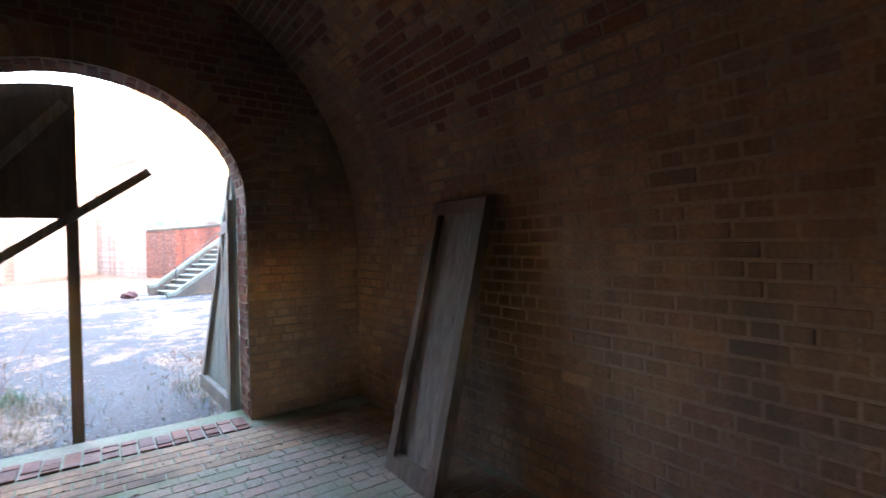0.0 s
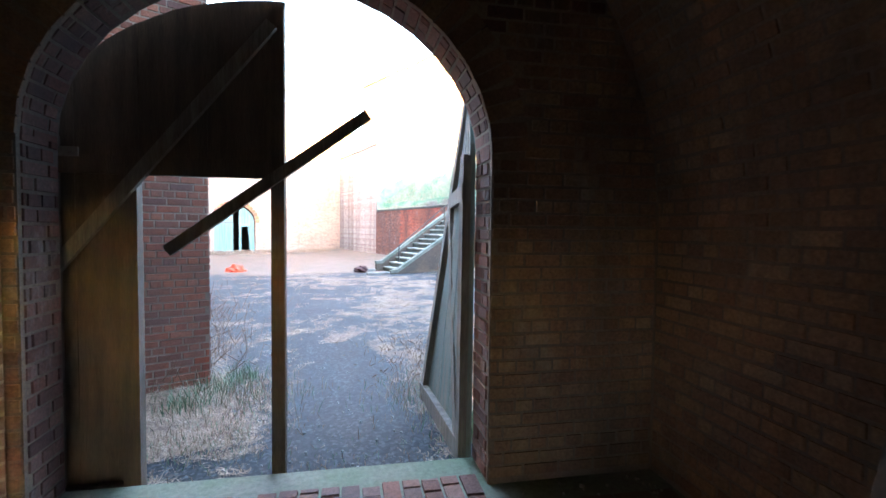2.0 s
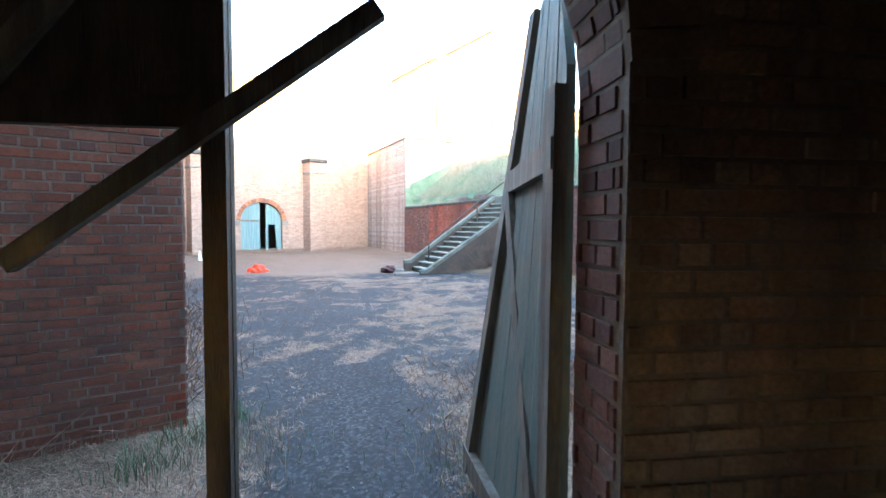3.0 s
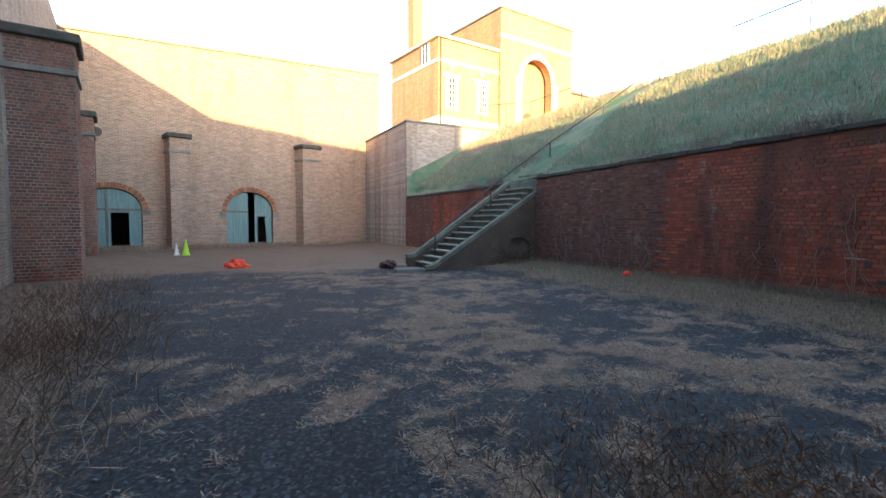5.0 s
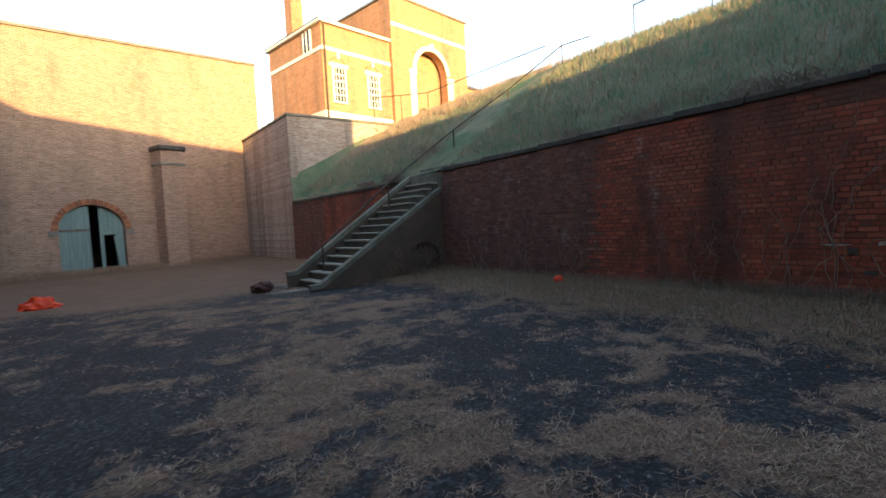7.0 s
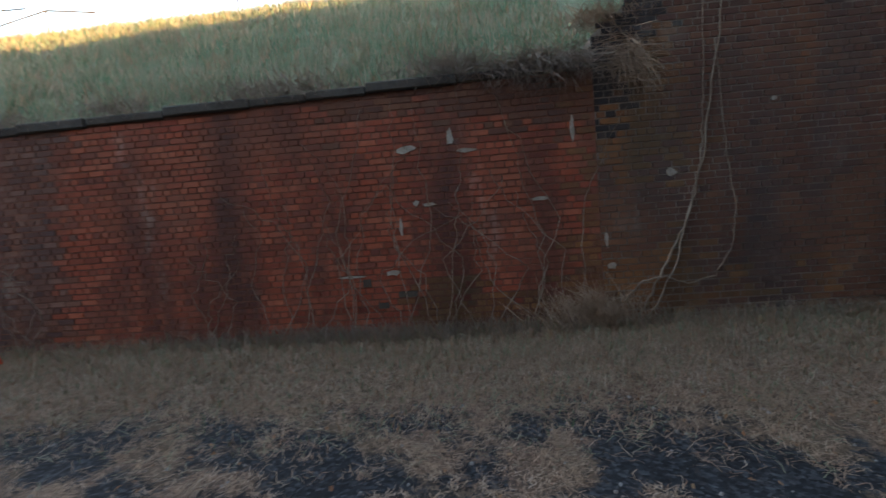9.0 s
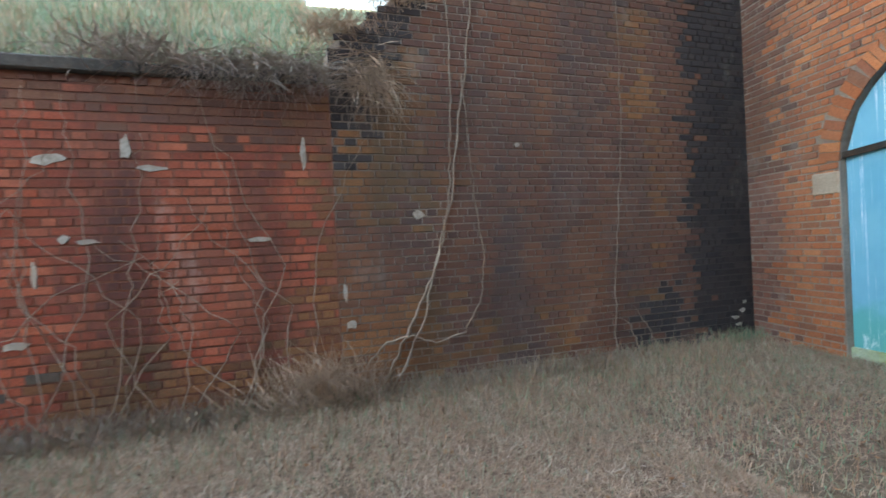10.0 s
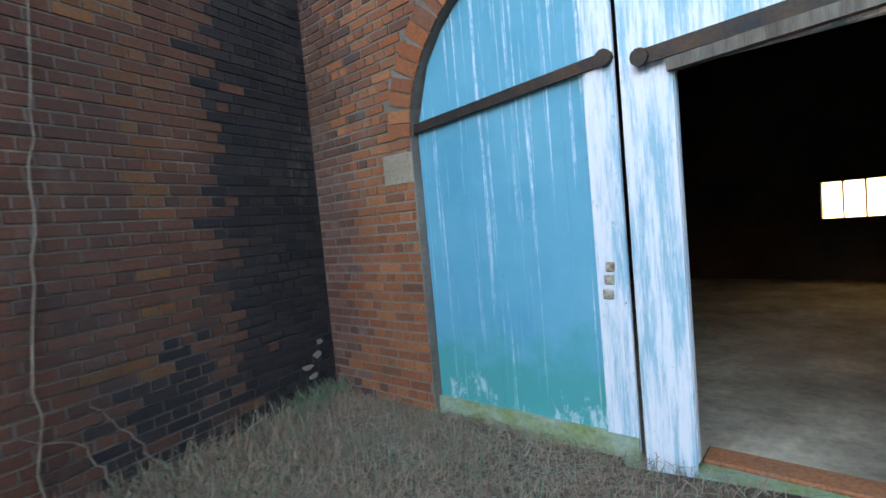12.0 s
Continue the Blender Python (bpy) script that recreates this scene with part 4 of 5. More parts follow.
strands("matted_grass", spots, rng, [straw_mats[0], straw_mats[1], pale_straw, straw_mats[1], green_mats[1]], "matted fallen grass along the wall foot", "grass")
spots = []
while len(spots) < 9000:
    x, y = rng.uniform(5.5, 11.3), rng.uniform(0.5, 3.6)
    if B(0, 0.05, 0).y < y - 0.18 * (11.35 - x) + 0.1:
        spots.append((x, y, ground_z(x, y), rng.uniform(0.03, 0.1), rng.uniform(0.004, 0.008), rng.uniform(0.8, 2.4)))
blades("corner_grass", spots, rng, [straw_mats[0], green_mats[1], green_mats[0], straw_mats[0]], "matted dry grass in the wall corner", "grass", 0.7)
spots = []
while len(spots) < 60000:
    x, y = 11.45 + rng.random() ** 1.3 * 6.8, rng.uniform(5.2, 28.3)
    if 16.7 < y < 18.4 and x < 18:
        continue
    t = 0.5 + 0.5 * noise.noise((x * 0.6, y * 0.6, 3)) + 0.7 * max(0.0, noise.noise((x * 2.6, y * 2.6, 5)))
    if noise.noise((x * 2.6, y * 2.6, 5)) < -0.25 and rng.random() < 0.7:
        continue
    spots.append((x, y, bank_z(x, y), rng.uniform(0.08, 0.2) * (0.6 + t), rng.uniform(0.008, 0.02), rng.uniform(0.8, 2)))
blades("bank_grass", spots, rng, [green_mats[0], green_mats[1], straw_mats[0], green_mats[1]], "rough tussocky grass on the bank", "grass", 0.6)
# Pale upright blades added only in the sunlit band, to brighten it.
spots = []
while len(spots) < 16000:
    x, y = rng.uniform(13.5, 20.5), rng.uniform(13, 31)
    if x > 18.2 - (y - 17) * 0.55 and (y > 17 or x > 17.6):
        spots.append((x, y, bank_z(x, y), rng.uniform(0.12, 0.34), rng.uniform(0.012, 0.025), 1.0))
blades("sunlit_band_grass", spots, rng, [straw_mats[0], pale_straw, straw_mats[0]], "tall pale grass added as the sunlit band along the bank's crest", "grass", 0.5)
spots = []
for cx, cy, n, hh in ((3.0, 5.0, 900, 0.22), (1.3, 5.6, 700, 0.25), (0.2, 6.6, 700, 0.3), (0.9, 4.7, 700, 0.18), (2.75, 4.4, 600, 0.25), (1.5, 3.6, 300, 0.1), (2.3, 3.5, 200, 0.12), (-0.6, 9.5, 900, 0.4), (-0.3, 8.0, 700, 0.35), (4.2, 5.6, 800, 0.14)):
    for _ in range(n):
        x, y = rng.gauss(cx, 0.28), rng.gauss(cy, 0.28)
        if C(0, 0, 0).xy.dot(Vector((0.309, 0.951))) + 0.4 < x * 0.309 + y * 0.951:
            spots.append((x, y, ground_z(x, y), rng.uniform(0.3, 1) * hh * 0.6, rng.uniform(0.003, 0.006), rng.uniform(0.8, 3)))
blades("weeds", spots, rng, [straw_mats[0], green_mats[1], straw_mats[1], straw_mats[0], green_mats[0]], "weeds and dry grass beside the doorway", "grass", 0.7)
spots = []
for _ in range(12000):
    x, y = rng.uniform(-4, 12), 0
    y = 31.2 + 0.29 * (x + 4.1) - abs(rng.gauss(0, 0.7)) - 0.2
    spots.append((x, y, -0.2, rng.uniform(0.08, 0.3), 0.014, 2.0))
blades("far_weeds", spots, rng, straw_mats, "brown weeds along the foot of the far wall", "grass", 0.7)

# ---- concrete stair on the wall ----
S = frame_of((7.5, 16.8, -0.2), (1, 0), (0, -1))        # along the climb, towards the yard, up
stair = group("stair", (9.4, 17.6, -0.2), "mossy concrete stair climbing over the retaining wall", "stair")
RUN, RISE = 3.85 / 15, 2.75 / 15
# darker risers under paler treads
riser_mat = rough_mat("dark_riser", (0.08, 0.075, 0.06), (0.05, 0.05, 0.04), 3, 25, bump=0.5)
tread_mat = rough_mat("pale_tread", (0.3, 0.29, 0.25), (0.2, 0.2, 0.16), 3, 25, bump=0.5)
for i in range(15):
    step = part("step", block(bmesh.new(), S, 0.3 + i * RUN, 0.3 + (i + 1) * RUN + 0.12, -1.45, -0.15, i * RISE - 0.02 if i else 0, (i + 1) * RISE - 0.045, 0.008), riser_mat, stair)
    part("tread", block(bmesh.new(), S, 0.27 + i * RUN, 0.3 + (i + 1) * RUN - 0.004, -1.45, -0.14, (i + 1) * RISE - 0.043, (i + 1) * RISE + 0.004 * (i % 3), 0.01), tread_mat, step, "pale tread")
for n0, n1 in ((-0.16, 0.02), (-1.62, -1.44)):
    pts = [(0.0, 0.0), (3.0, 0.0)] if n0 < -1 else [(0.0, 0.0), (2.7, 0.0)] + [(3.2 - 0.5 * math.cos(math.pi * k / 8), 0.55 + 0.4 * math.sin(math.pi * k / 8)) for k in range(9)] + [(3.7, 0.0)]
    dn = 0.45 if n0 > -1 else 0.0
    pts += [(3.84, 0.0), (3.84, 2.75 - dn), (0.25, 0.3 - dn * 0.55), (0.0, 0.28 - dn * 0.55)]
    part("side_wall", prism(bmesh.new(), S, pts, n0, n1 - 0.03), rough_mat("damp_render", (0.07, 0.055, 0.045), (0.11, 0.075, 0.055), 2, 25, bump=0.5), stair, "dark damp side wall with an arched hole")
    part("coping", prism(bmesh.new(), S, [(0.0, 0.28 - dn * 0.55), (0.25, 0.3 - dn * 0.55), (3.84, 2.75 - dn), (3.84, 2.87 - dn), (0.22, 0.41 - dn * 0.55), (-0.03, 0.4 - dn * 0.55)], n0 - 0.02, n1), concrete, stair, "worn concrete coping")
for n0 in (-0.1, -1.55):
    part("kerb", block(bmesh.new(), S, -0.9, -0.02, n0 - 0.08, n0 + 0.08, -0.05, 0.09, 0.02), stone, stair)
part("landing", block(bmesh.new(), S, 3.83, 4.7, -1.75, 0.05, 2.4, 2.8, 0.02), concrete, stair)
HILL = frame_of((11.35, 17.6, 2.55), (1, 0), (0, -1))
for i in range(20):
    part("hill_step", block(bmesh.new(), HILL, i * 0.33, i * 0.33 + 0.36, -0.65, 0.65, i * 0.205 - 0.25, i * 0.205 + 0.1, 0.015), concrete, stair)
rail = group("handrail", (9.4, 17.6, 0.0), "thin dark iron handrail up the stair and bank", "handrail")
base = [(8.16, 0.05), (10.15, 1.62), (12.53, 3.25), (14.93, 4.75), (17.8, 6.7)]
part("rail", tube(bmesh.new(), [(x, 17.6, z + 0.75) for x, z in base] + [(19.5, 17.6, 8.1)], 0.022), iron, rail)
for x, z in base:
    part("post", tube(bmesh.new(), [(x, 17.6, z - 0.1), (x, 17.6, z + 0.75)], 0.022), iron, rail)
crest_rail = group("crest_handrail", (18.3, 12, 7), "thin iron handrail along the bank's crest", "handrail")
part("rail", tube(bmesh.new(), [(18.2, y, 7.95 + 0.02 * (16 - y)) for y in (15, 12, 9, 6)], 0.02), iron, crest_rail)
for y in (15, 12.6, 10.2, 7.8):
    part("post", tube(bmesh.new(), [(18.2, y, 6.8), (18.2, y, 7.95 + 0.02 * (16 - y))], 0.018), iron, crest_rail)
house_rail = group("terrace_handrail", (17, 27, 7), "thin iron handrail before the house", "handrail")
part("rail", tube(bmesh.new(), [(16.2, 28.6, 8.0), (18.2, 26.5, 8.0), (19.2, 19.5, 8.3)], 0.02), iron, house_rail)
for p in ((16.2, 28.6), (17.2, 27.5), (18.2, 26.5), (18.7, 23.0)):
    part("post", tube(bmesh.new(), [(*p, 6.6), (*p, 8.02)], 0.02), iron, house_rail)

# ---- west wall, north wall and their piers ----
slab("wall_west", W, [(-0.6, -0.4), (27.6, -0.4), (27.6, 9.9), (-0.6, 9.9)], -0.6, 0.0, wall_far, "tall weathered brick wall")


def pier(name, F, u0, u1, out, h, seed, near=False):
    p = group(name, F((u0 + u1) / 2, out / 2, -0.2), "brick pier with a stone cap against the wall", "pier", grp="brick piers")
    part("shaft", block(bmesh.new(), F, u0, u1, -0.02, out, -0.4, h), mortar_pale if near else wall_far, p)
    if near:
        bricks("brickwork", lambda a, b, c: F(u0 - b, a, c), 0.05, out, -0.2, h, [brick_pier, brick_red], p, zone=lambda u, z: 1 if z < 0.2 + 0.4 * noise.noise((u * 2, z, 0)) else 0, seed=seed,
               single=(lambda u, z: u > 0.2 and z < 1.9) if seed == 41 else None, single_mat=brick_pier_one)
        bricks("brickwork", lambda a, b, c: F(a, out + b, c), u0, u1, -0.2, h, [brick_pier, brick_red], p, seed=seed + 1)
    part("string_course", block(bmesh.new(), F, u0 - 0.06, u1 + 0.06, -0.01, out + 0.06, h - 0.75, h - 0.62, 0.015), stone, p)
    part("cap_stone", block(bmesh.new(), F, u0 - 0.12, u1 + 0.12, -0.01, out + 0.12, h, h + 0.22, 0.03), cap_mat, p)
    return p


pier("brick_pier", W, 1.95, 3.3, 1.38, 5.4, 41, True)
pier("brick_pier", W, 13.9, 15.2, 1.3, 5.3, 43, True)
pier("brick_pier", W, 23.3, 24.6, 1.3, 5.3, 45, True)

D2, D3 = (1.75, 1.3, 1.75, 1.05), (8.35, 1.3, 1.75, 1.15)
north = [(-0.3, -0.4)]
for uc, half, sp, rise in (D2, D3):
    north += [(uc - half, -0.4)] + arch(uc, half, sp, rise) + [(uc + half, -0.4)]
north += [(17.2, -0.4), (17.2, 11.2), (-0.3, 9.75)]
wall_n = slab("wall_north", N, north, -0.7, 0.0, wall_far, "tall sunlit brick courtyard wall with arched gates")
part("coping", prism(bmesh.new(), N, [(-0.3, 9.75), (17.2, 11.2), (17.2, 11.33), (-0.3, 9.88)], -0.75, 0.08), stone, wall_n)
# Rear wall, partitions and ceiling added to keep daylight out behind the wickets.
slab("rooms_behind_north_wall", N, [(-0.3, -0.4), (17.2, -0.4), (17.2, 4), (-0.3, 4)], -5.0, -4.6, plaster_dark, "dark wall added behind the far gates to keep their openings dark")
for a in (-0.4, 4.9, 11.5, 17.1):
    part("light_stop_wall", block(bmesh.new(), N, a, a + 0.15, -4.6, -0.7, -0.4, 3.6), plaster_dark, wall_n)
part("light_stop_ceiling", block(bmesh.new(), N, -0.3, 17.2, -4.6, -0.7, 3.6, 4.0), plaster_dark, wall_n)
for uc, half, sp, rise in (D2, D3):
    ring("gate_arch", N, arch(uc, half + 0.02, sp, rise + 0.02), brick_orange, wall_n, 0.24, 0.015, 0.09)
    for s in (-1, 1):
        part("springer_stone", block(bmesh.new(), N, uc + s * (half + 0.2) - 0.17, uc + s * (half + 0.2) + 0.17, -0.05, 0.02, sp - 0.25, sp, 0.01), stone, wall_n)
g2 = batten_door("gate_leaf", N, 0.47, 1.55, -0.2, lambda u: arch_top(u, 1.75, 1.3, 1.7, 1.05), None, [teal_far], "faded teal boarded gate leaf, closed", boards=0.2, n0=-0.2, n1=-0.14, grp="far gates")
part("batten", bar(bmesh.new(), N, (0.45, -0.12, 1.75), (3.2, -0.12, 1.75), 0.1, 0.05), old_wood, g2)
part("stile", bar(bmesh.new(), N, (1.6, -0.12, -0.2), (1.6, -0.12, 2.7), 0.1, 0.06), old_wood, g2)
batten_door("gate_leaf", N, 1.62, 3.03, -0.2, lambda u: arch_top(u, 1.75, 1.3, 1.7, 1.05), (1.75, 2.5, 1.6), [teal_far], "faded teal gate leaf with an open wicket", boards=0.2, n0=-0.2, n1=-0.14, grp="far gates")
g3 = batten_door("gate_leaf", N, 7.07, 8.25, -0.2, lambda u: arch_top(u, 8.35, 1.3, 1.7, 1.15), None, [teal_far], "faded teal boarded gate leaf, closed", boards=0.2, n0=-0.2, n1=-0.14, grp="far gates")
part("batten", bar(bmesh.new(), N, (6.95, -0.12, 1.75), (8.25, -0.12, 1.75), 0.1, 0.05), old_wood, g3)
g4 = batten_door("gate_leaf", N, 8.65, 9.62, -0.2, lambda u: arch_top(u, 8.35, 1.3, 1.7, 1.15), (8.8, 9.3, 1.5), [teal_far], "faded teal gate leaf ajar with a broken wicket", boards=0.2, n0=-0.25, n1=-0.19, grp="far gates")
part("wicket_board", bar(bmesh.new(), N, (9.45, 0.0, -0.2), (9.3, -0.05, 1.45), 0.3, 0.05), teal_far, g4)
pier("brick_pier", N, 4.1, 5.0, 1.0, 5.35, 47)
pier("brick_pier", N, 11.08, 12.15, 1.0, 5.55, 49)
# Solid dark plug; its colour stands for the shade inside the drain.
part("drain_hole_shade", tube(bmesh.new(), [N(1.3, 0.03, 5.37), N(1.3, -0.2, 5.37)], 0.22, sides=14), plaster_dark, wall_n, "round dark plug painted as the shade in a drain hole")

bastion = slab("wall_bastion", frame_of((11.35, 28.25, 0), (1, 0), (0, 1)), [(0, -0.4), (9, -0.4), (9, 6.55), (0, 6.55)], 0.0, 9.0, brick_mat("limed_brick", [(0.24, 0.17, 0.14), (0.36, 0.29, 0.25), (0.2, 0.12, 0.1)], amount=0.6, pale=0.9), "tall lime-streaked brick bastion corner")
far = far_brick("limed_far_brick", (0.25, 0.15, 0.12), (0.36, 0.3, 0.26), (0.42, 0.38, 0.34), 0.9, 0.06)
bastion.data.materials[0] = far
part("coping", block(bmesh.new(), frame_of((11.35, 28.25, 0), (1, 0), (0, 1)), -0.06, 9, -0.06, 9, 6.55, 6.68, 0.02), stone, bastion)

# ---- house on the rampart ----
E_ = frame_of((15.0, 32.0, 0), (0.989, 0.15), (-0.15, 0.989))      # along the front, back, up


def sash(name, u, z0, w, h, parent):
    win = part(name, block(bmesh.new(), E_, u - w / 2, u + w / 2, -0.03, 0.02, z0, z0 + h), glass, parent)
    for a in (-w / 2, w / 2):
        part("frame", block(bmesh.new(), E_, u + a - 0.06, u + a + 0.06, -0.07, 0.01, z0, z0 + h), white_paint, win)
    for k in range(6):
        part("glazing_bar", block(bmesh.new(), E_, u - w / 2, u + w / 2, -0.05, 0.0, z0 + h * k / 5 - 0.03, z0 + h * k / 5 + 0.03), white_paint, win)
    for k in (1, 2, 3):
        part("glazing_bar", block(bmesh.new(), E_, u - w / 2 + w * k / 4 - 0.02, u - w / 2 + w * k / 4 + 0.02, -0.052, 0.0, z0, z0 + h), white_paint, win)
    part("lintel", block(bmesh.new(), E_, u - w / 2 - 0.22, u + w / 2 + 0.22, -0.1, 0.01, z0 + h, z0 + h + 0.22, 0.01), white_paint, win)
    part("sill", block(bmesh.new(), E_, u - w / 2 - 0.1, u + w / 2 + 0.1, -0.1, 0.01, z0 - 0.1, z0, 0.01), white_paint, win)
    ring("window_arch", lambda a, b, c: E_(a, -b, c), arch(u, w / 2 + 0.05, z0 + h + 0.1, 0.42, 10), wall_house, parent, 0.16, 0.05, 0.1)
    part("keystone", block(bmesh.new(), E_, u - 0.1, u + 0.1, -0.1, 0.01, z0 + h + 0.5, z0 + h + 0.8, 0.02), white_paint, parent)


house = group("house", (18, 34, 6.5), "two-storey brick house with white sashes and a great arch", "house")
ZB, EAVE, TOP = 7.4, 12.9, 15.85
part("wall", block(bmesh.new(), E_, 0, 5.0, 0, 6.2, 6.3, EAVE), wall_house, house)
part("plinth", block(bmesh.new(), E_, -0.05, 5.0, -0.07, 6.2, 6.3, ZB + 0.6), white_paint, house)
part("string_course", block(bmesh.new(), E_, -0.05, 5.0, -0.06, 6.25, 11.4, 11.62), white_paint, house)
part("cornice", block(bmesh.new(), E_, -0.2, 5.0, -0.2, 6.4, EAVE, EAVE + 0.18), white_paint, house)
bm = bmesh.new()
pk = [bm.verts.new(E_(*p)) for p in ((-0.25, -0.25, EAVE + 0.18), (5.2, -0.25, EAVE + 0.18), (5.2, 6.45, EAVE + 0.18), (-0.25, 6.45, EAVE + 0.18), (2.0, 3.1, 14.6), (5.2, 3.1, 14.6))]
for f in ((0, 1, 5, 4), (1, 2, 5), (2, 3, 4, 5), (3, 0, 4), (3, 2, 1, 0)):
    bm.faces.new([pk[i] for i in f])
roof = part("roof", bm, slate, house, "slate hipped roof")
part("chimney", block(bmesh.new(), E_, 0.2, 1.0, 3.4, 4.2, 13.2, 16.8, 0.02), wall_house, roof)
part("downpipe", tube(bmesh.new(), [E_(0.12, -0.12, 7.5), E_(0.12, -0.12, EAVE)], 0.06), dark_wood, house)
sash("window", 1.05, 8.6, 0.85, 1.95, house)
sash("window", 3.55, 8.6, 0.85, 1.95, house)
part("side_window", block(bmesh.new(), E_, -0.05, 0.02, 1.1, 1.8, 11.6, 12.8), glass, house)
for y0 in (1.02, 1.42, 1.8):
    part("frame", block(bmesh.new(), E_, -0.08, 0.0, y0, y0 + 0.1, 11.6, 12.8), white_paint, house)
AB = (8.52, 1.5, 11.5, 1.55)
oo = [(5.0, 6.3), (AB[0] - AB[1], 6.3)] + arch(*AB) + [(AB[0] + AB[1], 6.3), (12.25, 6.3), (12.25, TOP), (5.0, TOP)]
part("gate_block", prism(bmesh.new(), E_, oo, -0.25, 0.35), wall_house, house)
part("gate_block_back", block(bmesh.new(), E_, 5.0, 12.25, 0.55, 6.0, 6.3, TOP), wall_house, house)
for a, b in ((5.0, 5.3), (11.95, 12.25)):
    part("gate_block_side", block(bmesh.new(), E_, a, b, 0.35, 0.55, 6.3, TOP), wall_house, house)
part("gate_block_top", block(bmesh.new(), E_, 5.3, 11.95, 0.35, 0.55, 13.3, TOP), wall_house, house)
part("parapet", block(bmesh.new(), E_, 4.9, 12.35, -0.35, 6.1, TOP, TOP + 0.15, 0.02), stone, house)
part("string_course", block(bmesh.new(), E_, 5.0, 12.25, -0.29, -0.24, 13.95, 14.2), white_paint, house)
ring("arch_surround", lambda a, b, c: E_(a, -0.25 - b, c), arch(*AB), white_paint, house, 0.32, 0.06, 0.3)
for s in (-1, 1):
    part("pilaster", block(bmesh.new(), E_, AB[0] + s * 1.82 - 0.27, AB[0] + s * 1.82 + 0.27, -0.33, -0.24, 6.5, 11.2, 0.02), white_paint, house)
    part("capital", block(bmesh.new(), E_, AB[0] + s * 1.82 - 0.34, AB[0] + s * 1.82 + 0.34, -0.38, -0.24, 11.2, 11.5, 0.02), white_paint, house)
part("keystone", block(bmesh.new(), E_, AB[0] - 0.16, AB[0] + 0.16, -0.42, -0.24, 13.0, 13.5, 0.02), white_paint, house)
part("inner_door", prism(bmesh.new(), E_, [(7.9, 7.6)] + arch(8.35, 0.45, 8.9, 0.45, 10) + [(8.8, 7.6)], 0.48, 0.54), dark_wood, house, "dark arched doorway")
part("low_wing", block(bmesh.new(), E_, 12.25, 17.3, 0.8, 5.5, 6.3, 11.6), wall_house, house)
bm = bmesh.new()
pk = [bm.verts.new(E_(*p)) for p in ((12.25, 0.6, 11.6), (17.7, 0.6, 11.6), (17.7, 5.7, 11.6), (12.25, 5.7, 11.6), (12.25, 3.1, 12.9), (16.5, 3.1, 12.9))]
for f in ((0, 1, 5, 4), (1, 2, 5), (2, 3, 4, 5), (3, 0, 4), (3, 2, 1, 0)):
    bm.faces.new([pk[i] for i in f])
part("low_roof", bm, slate, house)
part("chimney", block(bmesh.new(), E_, 13.7, 14.5, 2.6, 3.4, 12.0, 15.2, 0.02), wall_house, house)

# ---- vines, brush and small things ----
rng = random.Random(77)


def strand(F, pts, r0, r1, wob=0.03, k=6):
    """A wavering stem through points (along, out, up)."""
    out = []
    for p, q in zip(pts, pts[1:]):
        for i in range(k):
            t = i / k
            out.append(F(*[a + (b - a) * t + rng.uniform(-wob, wob) * (0.25 if j == 1 else 1) for j, (a, b) in enumerate(zip(p, q))]))
    out.append(F(*pts[-1]))
    return out, r0, r1


def vine(name, at, stems, label):
    v = group(name, at, label, "vine", grp="wall vines")
    for pts, r0, r1 in stems:
        part("stem", tube(bmesh.new(), pts, r0, r1, 5), bark, v, smooth=True)
    return v


OUT = 0.035
vine("climbing_vine", R(4.4, 0.03, 0), [
    strand(R, [(5.0, OUT, -0.05), (4.75, 0.06, 0.45), (4.45, 0.05, 1.0), (4.22, 0.04, 1.7), (4.12, 0.04, 2.4), (3.98, 0.04, 3.2), (3.85, 0.03, 4.4)], 0.016, 0.008, 0.015),
    strand(R, [(4.9, OUT, -0.05), (4.6, 0.08, 0.5), (4.4, 0.06, 1.1), (4.25, 0.05, 1.8), (4.2, 0.04, 2.5), (4.15, 0.03, 4.2)], 0.012, 0.006, 0.02),
    strand(R, [(5.15, 0.1, 0.2), (4.95, 0.12, 0.42), (4.7, 0.1, 0.45), (4.45, 0.08, 0.35), (4.15, 0.06, 0.42), (3.95, 0.05, 0.75), (3.9, 0.04, 1.2), (3.98, 0.04, 1.9), (4.05, 0.03, 3.0)], 0.011, 0.006, 0.012),
], "bare climbing vine stems hanging on the dark brick wall")
vine("climbing_vine", R(2.4, 0.03, 0), [
    strand(R, [(2.35, OUT, -0.05), (2.3, OUT, 0.8), (2.22, 0.03, 1.6), (2.15, 0.03, 2.3), (2.12, 0.02, 4.5)], 0.008, 0.004, 0.02),
    strand(R, [(2.0, OUT, -0.05), (2.15, 0.04, 0.3), (2.4, 0.05, 0.45)], 0.008, 0.003, 0.02),
    strand(R, [(1.75, 0.06, -0.05), (1.9, 0.06, 0.25), (2.1, 0.05, 0.5)], 0.008, 0.003, 0.02)], "thin bare vine stem on the brick")
